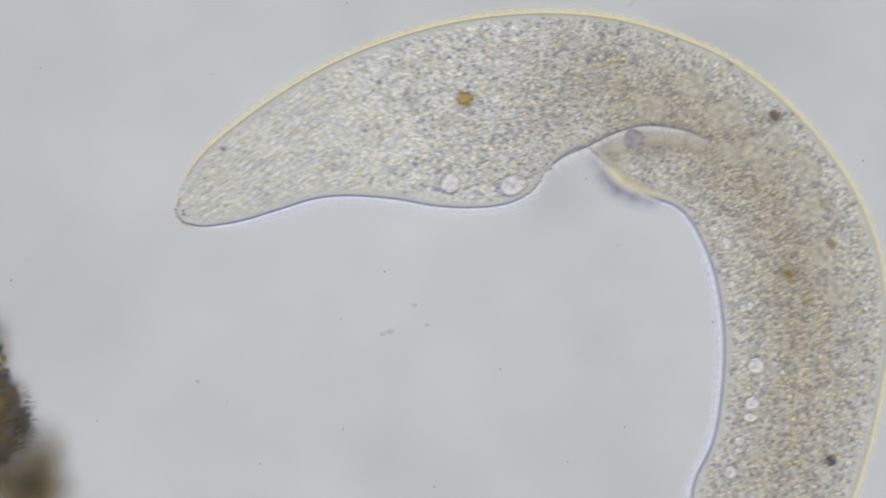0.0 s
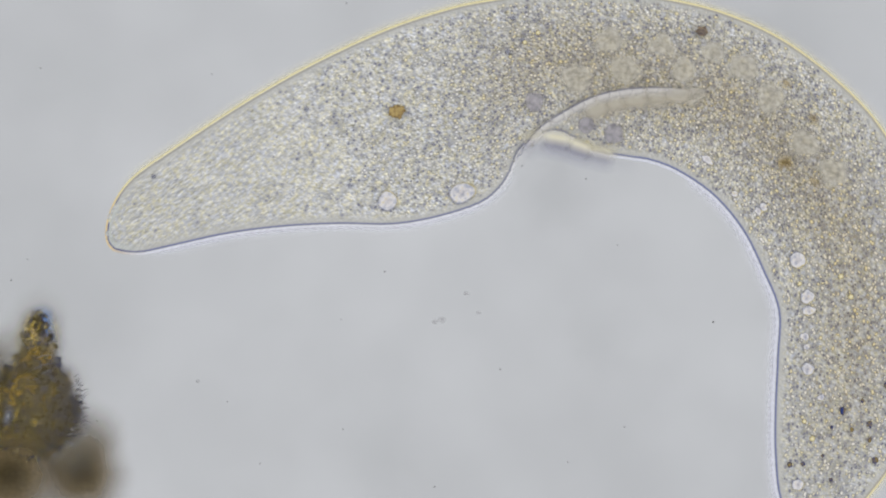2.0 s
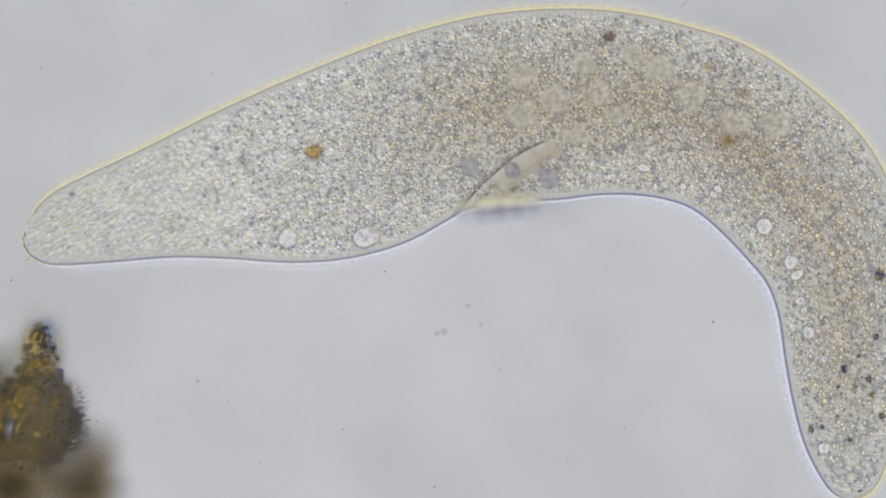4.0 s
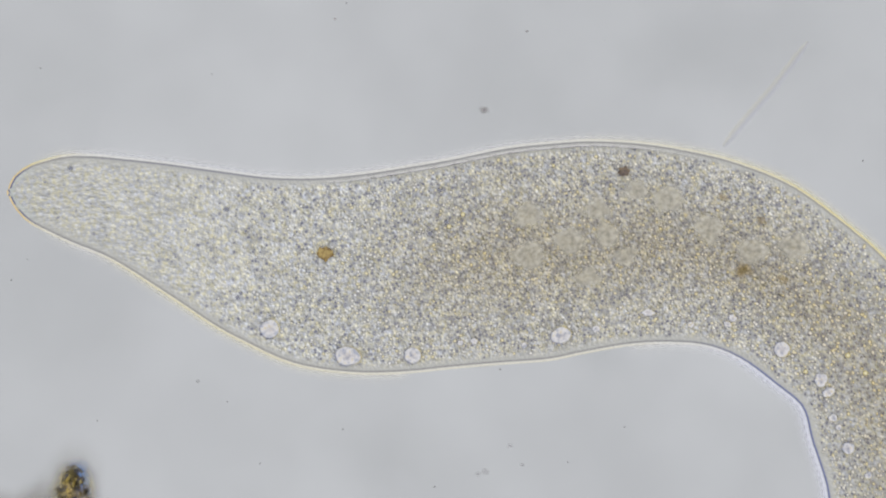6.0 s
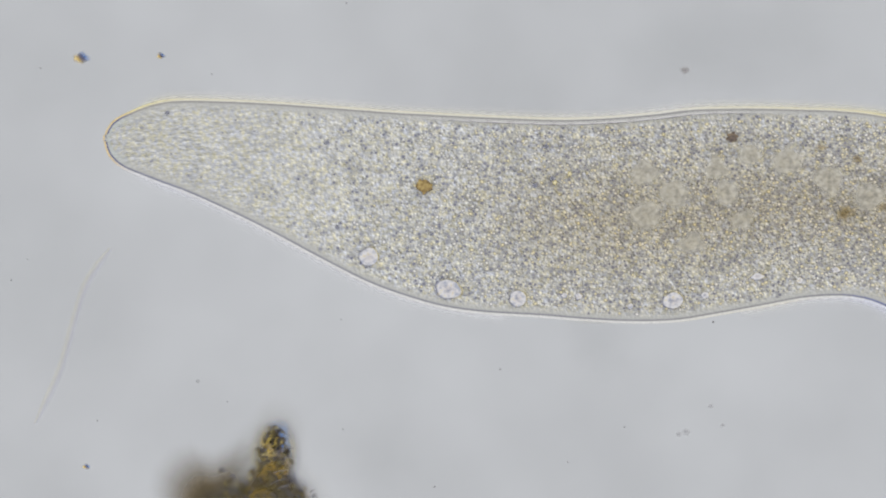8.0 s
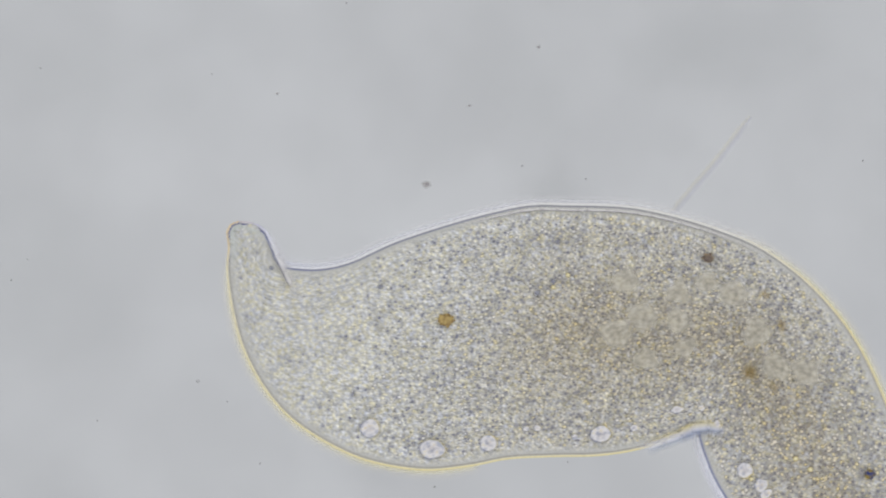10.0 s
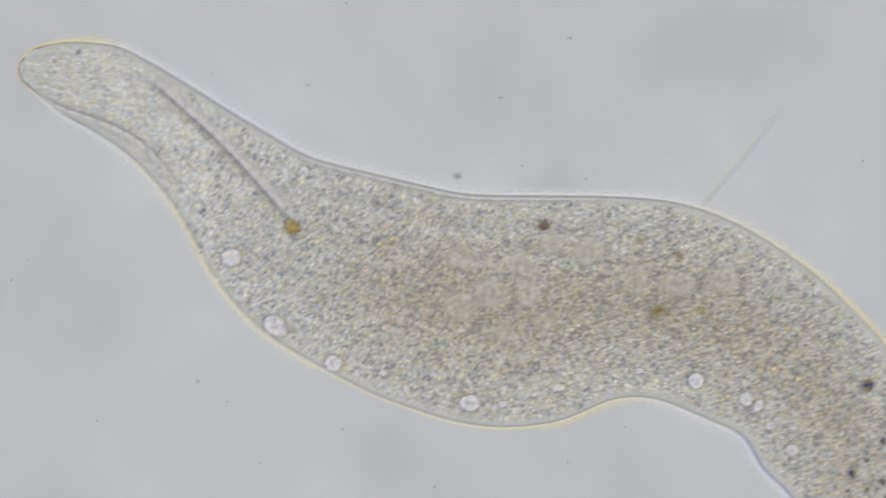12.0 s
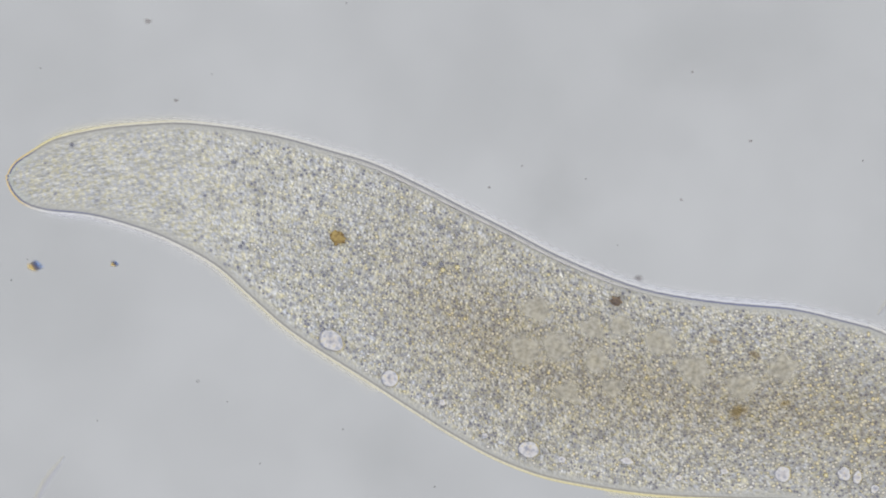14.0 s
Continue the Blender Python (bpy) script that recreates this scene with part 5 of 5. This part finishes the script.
    front = {
        10.5: [(362, 350), (370, 385), (380, 420), (390, 455), (400, 480), (410, 505), (425, 530), (440, 555)],
        11.0: [(235, 240), (262, 285), (290, 325), (310, 360), (330, 400), (350, 440), (370, 475), (390, 505)],
        11.5: [(110, 215), (155, 250), (205, 285), (235, 315), (265, 350), (300, 395), (325, 430), (350, 465)],
        12.0: [(60, 160), (110, 190), (165, 210), (215, 230), (255, 255), (290, 290), (320, 335), (345, 370)],
    }
    fold(front, rest(1, 0.05, 0.2, 0.15), 14, 12, -1)
    notch = {
        9.8: [(1315, 738), (1345, 734), (1375, 742), (1405, 752)],
        10.0: [(1205, 768), (1235, 757), (1265, 757), (1295, 764)],
        10.5: [(1160, 752), (1190, 738), (1222, 730), (1252, 722)],
        11.0: [(1128, 726), (1152, 708), (1178, 697), (1208, 688)],
        11.5: [(1090, 712), (1115, 696), (1140, 684), (1165, 676)],
    }
    edge = {
        9.8: [(1268, 756), (1290, 748), (1312, 741), (1335, 732)],
        10.0: [(1150, 790), (1175, 780), (1200, 771), (1228, 760)],
        10.5: [(1122, 786), (1145, 773), (1168, 759), (1192, 746)],
        11.0: [(1074, 772), (1100, 758), (1126, 744), (1152, 730)],
        11.5: [(1040, 757), (1062, 744), (1085, 730), (1108, 714)],
    }
    fold(edge, rest(1, 0.44, 0.49, 0.15), 3, 15, -1, 0.2, NOTCH, label="free edge of the web across the notch", high=4.8)
    fold(notch, rest(1, 0.5, 0.55, 0.15), 4, 16, -1, 0.4, NOTCH, label="bright crease at the notch of the belly")
    ridge = {}
    for t in TIMES:
        if t >= 6.0:
            course = [border(t, 0, u) for u in np.linspace(0.28, 0.66, 12)]
            ridge[t] = [p + 12 * np.array((-d[1], d[0])) + stage_at(t) for p, d in course]
    fold(ridge, rest(0, 0.28, 0.66, 0.15), 22, 6, 1)


build_folds()


def build_web():
    """The clear skin stretched across the belly's notch, tucked under the body when it lies flat."""
    lines = {
        9.8: [(1270, 752), (1285, 746), (1300, 740), (1318, 734), (1335, 728)],
        10.0: [(1150, 785), (1170, 778), (1190, 771), (1205, 765), (1220, 760)],
        10.5: [(1135, 776), (1148, 768), (1160, 760), (1170, 753), (1180, 747)],
        11.0: [(1085, 760), (1097, 753), (1110, 747), (1123, 741), (1136, 735)],
        11.5: [(1050, 748), (1060, 742), (1070, 736), (1082, 729), (1095, 720)],
    }
    for c in range(5):
        ob = part("web", cap("web", 30, 9, 2, [WEB], 0.2, c * 2.3 + 11), ciliate, "clear bright web in the belly's notch")

        def where(t, c=c):
            if t not in lines:
                return turn(*inside(t, 0.46 + 0.02 * c, 0.85), 3)
            p = np.array(lines[t]) - stage_at(t)
            d = p[min(4, c + 1)] - p[max(0, c - 1)]
            return turn(p[c], d / np.linalg.norm(d), THICK + 4)
        MOVERS.append((ob, where))


build_web()


# ---------------------------------------------------------------- the clump of debris, motes and strands on the slide
def lumps(name, spots, mats, rng, flat=0.5):
    """Many uneven little lumps in one crust."""
    v, f, rim, side, flank = [], [], [], [], []
    iv, jf = ICO2
    for x, y, z, r in spots:
        n = len(v)
        k = Vector((rng.random() * 50, rng.random() * 50, 0))
        sx, sy, lean = rng.uniform(0.95, 1.5), rng.uniform(0.65, 1.0), rng.gauss(-0.7, 0.8)
        ca, sa = math.cos(lean), math.sin(lean)
        for p in iv:
            w = r * (1 + 0.5 * noise.noise(Vector(p) * 1.6 + k))
            px, py = p[0] * w * sx, p[1] * w * sy
            v.append((x + px * ca - py * sa, -(y + px * sa + py * ca), max(0.2, z + p[2] * w * flat)))
            rim.append(min(1.0, math.hypot(p[0], p[1])))
            flank.append(0.5 + 0.4 * ((px * ca - py * sa) * 0.8 - (px * sa + py * ca) * 0.6) / w)
        side += [step(-20, 45, x + rng.gauss(0, 18)) * step(50, 110, y)] * len(iv)
        f += [tuple(n + j for j in q) for q in jf if max(iv[j][2] for j in q) > 0.05]
    return mesh_of(name, v, f, mats, {"rim": rim, "side": side, "flank": flank}, smooth=True)


def build_debris():
    rng = random.Random(21)
    clump = tagged(new("debris_clump"), "dark golden-brown clump of detritus with fine bristles on the slide", "debris")
    clump.empty_display_size = 30 * PX
    spots = []
    for _ in range(620):
        if rng.random() < 0.2:
            y = rng.uniform(8, 100)
            wide = 9 + 28 * step(0, 80, y)
            x = 3 + max(-1.0, min(1.0, rng.gauss(0, 0.5))) * wide
        else:
            y = rng.gauss(175, 52)
            x = rng.gauss(2, 48)
            if (x / 92) ** 2 + ((y - 178) / 92) ** 2 > 1:
                continue
        near = min(1.0, 1.5 - ((x - 2) / 92) ** 2 - ((y - 178) / 92) ** 2) if y > 100 else 0.8
        spots.append((x, y, 15.0, rng.choice((3.5, 4, 5, 6, 7, 9)) * max(0.5, near)))
    spots += [(x, y, 15.0, r) for x, y, r in ((-88, 79, 7), (-72, 96, 11), (-50, 104, 10), (-78, 118, 9), (-36, 112, 8))]
    for _ in range(90):
        y = rng.uniform(112, 222)
        spots.append((46 + 34 * math.sin((y - 105) / 125 * math.pi) * rng.uniform(0.1, 1.05), y, 15.0, rng.choice((2.6, 3.2, 4, 5))))
    for _ in range(34):
        y = rng.uniform(2, 60)
        spots.append((6 + rng.uniform(-1, 1) * (10 + 0.45 * y), y, 15.0, rng.choice((3, 4, 5, 6))))
    part("crust", lumps("crust", spots, [CRUST], rng, 0.35), clump)
    hairs = [(-1, 105, -0.64, 42), (5, 84, -0.49, 36), (24, 58, -0.5, 20), (26, 40, -0.3, 16), (12, 112, -0.6, 26)]
    for k in range(44):
        y = rng.uniform(118, 222)
        x = 58 + 24 * math.sin((y - 110) / 120 * math.pi) + rng.uniform(-8, 8)
        hairs.append((x, y, rng.uniform(-0.95, -0.1), rng.uniform(8, 17)))
    for x, y, a, n in hairs:
        v, f = [], []
        for i in range(5):
            w = 0.95 * (1 - i / 6)
            cx, cy = x + math.cos(a) * n * i / 4, y + math.sin(a + 0.1 * i) * n * i / 4
            v += [(cx, -cy + w, 17), (cx, -cy, 17 + w), (cx, -cy - w, 17), (cx, -cy, 17 - w)]
        for i in range(4):
            f += [(i * 4 + j, i * 4 + (j + 1) % 4, i * 4 + 4 + (j + 1) % 4, i * 4 + 4 + j) for j in range(4)]
        part("bristle", mesh_of("bristle", v, f, [HAIR]), clump)
    # Soft caps added for the clump's lens blur; one paints the tip's colour fringe.
    for k, (x, y, rx, ry, mat, z) in enumerate(((80, 284, 120, 114, BLUR_LOBE, 2.0), (-100, 142, 108, 128, BLUR_LOBE, 3.4), (0, 195, 145, 150, HAZE, 4.8), (-125, 370, 160, 170, BLUR_LOBE, 0.6), (-6, 66, 90, 118, HAZE, 6.2),
                                               (4, 54, 52, 72, TIPBED, 9), (-2, 106, 68, 60, BED, 10.2), (-62, 206, 110, 106, DARKBED, 7.6), (0, 168, 112, 96, BED, 11.4), (34, 186, 66, 80, DARKBED, 12.6), (-44, 290, 130, 96, BLUR_LOBE, 13.8), (7, 32, 31, 37, FRINGED, 14.6),
                                               (8, 170, 110, 130, VEIL, 34))):
        ob = part("mucus", cap("mucus", rx, ry, 0.9, [mat], 0.35, k * 3.7), clump, "brown lobe of the clump, lens blur put into its soft edge")
        ob.location = shift(x, y, z)
    for x, y, rx, ry, lean, mat, name, label in ((-31, 182, 4.6, 25, 0.32, SPLINTER, "splinter", "golden glassy splinter"), (-46, 186, 12, 24, 0.3, PALE, "clear_flake", "pale blue-grey flake"),
                                                 (1, 197, 13, 9, 0.2, SPLINTER, "flake", "golden flake"), (-4, 26, 4, 15, 0.5, SPLINTER, "splinter", "golden glassy splinter"), (8, 30, 3, 12, 0.4, SPLINTER, "splinter", "golden glassy splinter")):
        ob = part(name, blob(name, rx, ry, 2.5, [mat], 0, 0.25, x), clump, label)
        ob.location = shift(x, y, 19)
        ob.rotation_euler = (0, 0, -lean)
    return clump


clump = build_debris()


def strand(points, wide):
    v, f, rim, side = [], [], [], []
    line = glide(points, 6)
    n = len(line)
    for i, p in enumerate(line):
        d = line[min(n - 1, i + 1)] - line[max(0, i - 1)]
        d = d / np.linalg.norm(d)
        e = min(1.0, 0.4 + 6 * min(i, n - 1 - i) / n) * wide
        for k, (a, z) in enumerate(((-1, 1), (-0.6, 1.7), (-0.2, 2), (0.2, 2), (0.6, 1.7), (1, 1))):
            v.append((p[0] - d[1] * a * e, -(p[1] + d[0] * a * e), z))
            rim.append(abs(a))
            side.append((a + 1) / 2)
    for i in range(n - 1):
        f += [(i * 6 + j, i * 6 + j + 1, i * 6 + 7 + j, i * 6 + 6 + j) for j in range(5)]
    me = mesh_of("strand", v, f, [STRAND], {"rim": rim, "side": side})
    return tagged(new("strand", me), "faint pale thread of slime lying on the slide", "thread", "threads on the slide")


def at_time(t, x, y):
    """A place seen at t, as it lies when the stage stands at its middle."""
    s = stage_at(t)
    return x - s[0] + 780, y - s[1] - 75


strands = []
for t, pts in ((6.5, [(1300, 260), (1350, 200), (1395, 148), (1450, 75)]), (7.5, [(62, 742), (105, 650), (128, 570), (152, 495), (195, 432)])):
    x0, y0 = at_time(t, *pts[0])
    strands.append((strand([(p[0] - pts[0][0], p[1] - pts[0][1]) for p in pts], 9.0), x0, y0))

motes = []
for t, x, y, r in ((6.5, 877, 195, 11), (7.5, 143, 95, 15), (7.5, 284, 91, 8), (7.5, 152, 818, 7), (7.5, 1200, 761, 8), (1.5, 825, 520, 7), (1.5, 782, 566, 10), (7.5, 1278, 745, 6),
                   (14, 312, 178, 6), (14, 1328, 250, 5), (14, 866, 332, 4), (11, 806, 193, 4), (14, 1225, 128, 4), (12.5, 118, 123, 4), (14, 262, 38, 9)):
    ob = new("mote", blob("mote", r, r * 0.75, min(r, 6) * 0.5, [FRINGED if (x, y) in ((143, 95), (284, 91), (152, 818)) else MOTE if r > 10 or t > 8 else FAINT], min(r, 6) * 0.5, 0.4, x, ICO3))
    tagged(ob, "small dark mote drifting over the slide" if r > 9 else "tiny grey speck on the slide", "mote", "motes on the slide")
    motes.append((ob, *at_time(t, x, y)))

# dust on the field lens, which never moves
SPECKS = ((350, 675, 4.5), (681, 481, 3.5), (885, 654, 3.5), (1262, 570, 4), (604, 566, 3), (72, 121, 3.5), (49, 459, 3), (20, 496, 3.5), (1037, 317, 3), (769, 862, 3.5), (1005, 818, 3),
          (613, 6, 3.5), (1527, 285, 3.5), (375, 131, 2.5), (924, 294, 3), (1070, 72, 3), (460, 821, 3), (607, 760, 3), (1105, 756, 3), (402, 711, 2.5), (172, 745, 2.5), (1093, 434, 2.5))


for i, (x, y, rx, ry) in enumerate(((950, 170, 170, 150), (1230, 90, 260, 120), (60, 500, 260, 330), (1480, 60, 200, 150), (180, 160, 260, 160), (980, 350, 90, 90), (690, 800, 130, 110), (1060, 610, 90, 120))):
    ob = tagged(new("smudge", cap("smudge", rx * FIELD, ry * FIELD, 1, [SMUDGE], 0.4, i * 1.9)), "faint grey smudge on the field lens", "smudge", "smudges on the field lens")
    wx, wy, _ = place(x, y)
    ob.location = (wx * FIELD, wy * FIELD, -159.5 * PX + 0.4 * i * PX)


def speck_mesh(r, ring):
    if not ring:
        return blob("dust_speck", r, r, r * 0.5, [DUST], r * 0.5, 0.3, r, ICO1)
    v, f = [], []
    for i in range(16):
        a = 2 * math.pi * i / 16
        for j in range(6):
            b = 2 * math.pi * j / 6
            k = r * 0.82 + r * 0.18 * math.cos(b)
            v.append((math.cos(a) * k, math.sin(a) * k, r * 0.18 + r * 0.18 * math.sin(b)))
    f = [(i * 6 + j, ((i + 1) % 16) * 6 + j, ((i + 1) % 16) * 6 + (j + 1) % 6, i * 6 + (j + 1) % 6) for i in range(16) for j in range(6)]
    return mesh_of("dust_speck", v, f, [DUST])


for i, (x, y, r) in enumerate(SPECKS):
    ob = tagged(new("dust_speck", speck_mesh(r * (0.70 if i == 0 else 0.56), i == 0)), "ring-shaped dust speck on the field lens" if i == 0 else "tiny dark dust speck on the field lens", "dust speck", "dust on the field lens")
    wx, wy, _ = place(x, y)
    ob.location = (wx * FIELD, wy * FIELD, -160 * PX)


# ---------------------------------------------------------------- what moves
def motions():
    walk(slide, stage_rows(784, 441))
    drift = ((0, 3, 0), (3.2, 3, 0), (5.3, -3, 1), (6, -12, 4), (14, -15, 5))     # the clump slides a little on the slide
    slid = [(t, np.interp(t, [d[0] for d in drift], [d[1] for d in drift]), np.interp(t, [d[0] for d in drift], [d[2] for d in drift])) for t, _, _ in STAGE]
    walk(clump, [(t, pose(*place(61 + sx - 780 + dx, 549 + sy + 75 + dy))) for (t, sx, sy), (_, dx, dy) in zip(STAGE, slid)])
    for ob, x, y in strands + motes:
        walk(ob, stage_rows(x, y, 0.3))
    walk(ciliate, [(t, pose(*shift((sx - 784) * NEAR, (sy - 441) * NEAR))) for t, sx, sy in STAGE])
    for ob, where in MOVERS:
        walk(ob, [(t, where(t)) for t in TIMES])


motions()
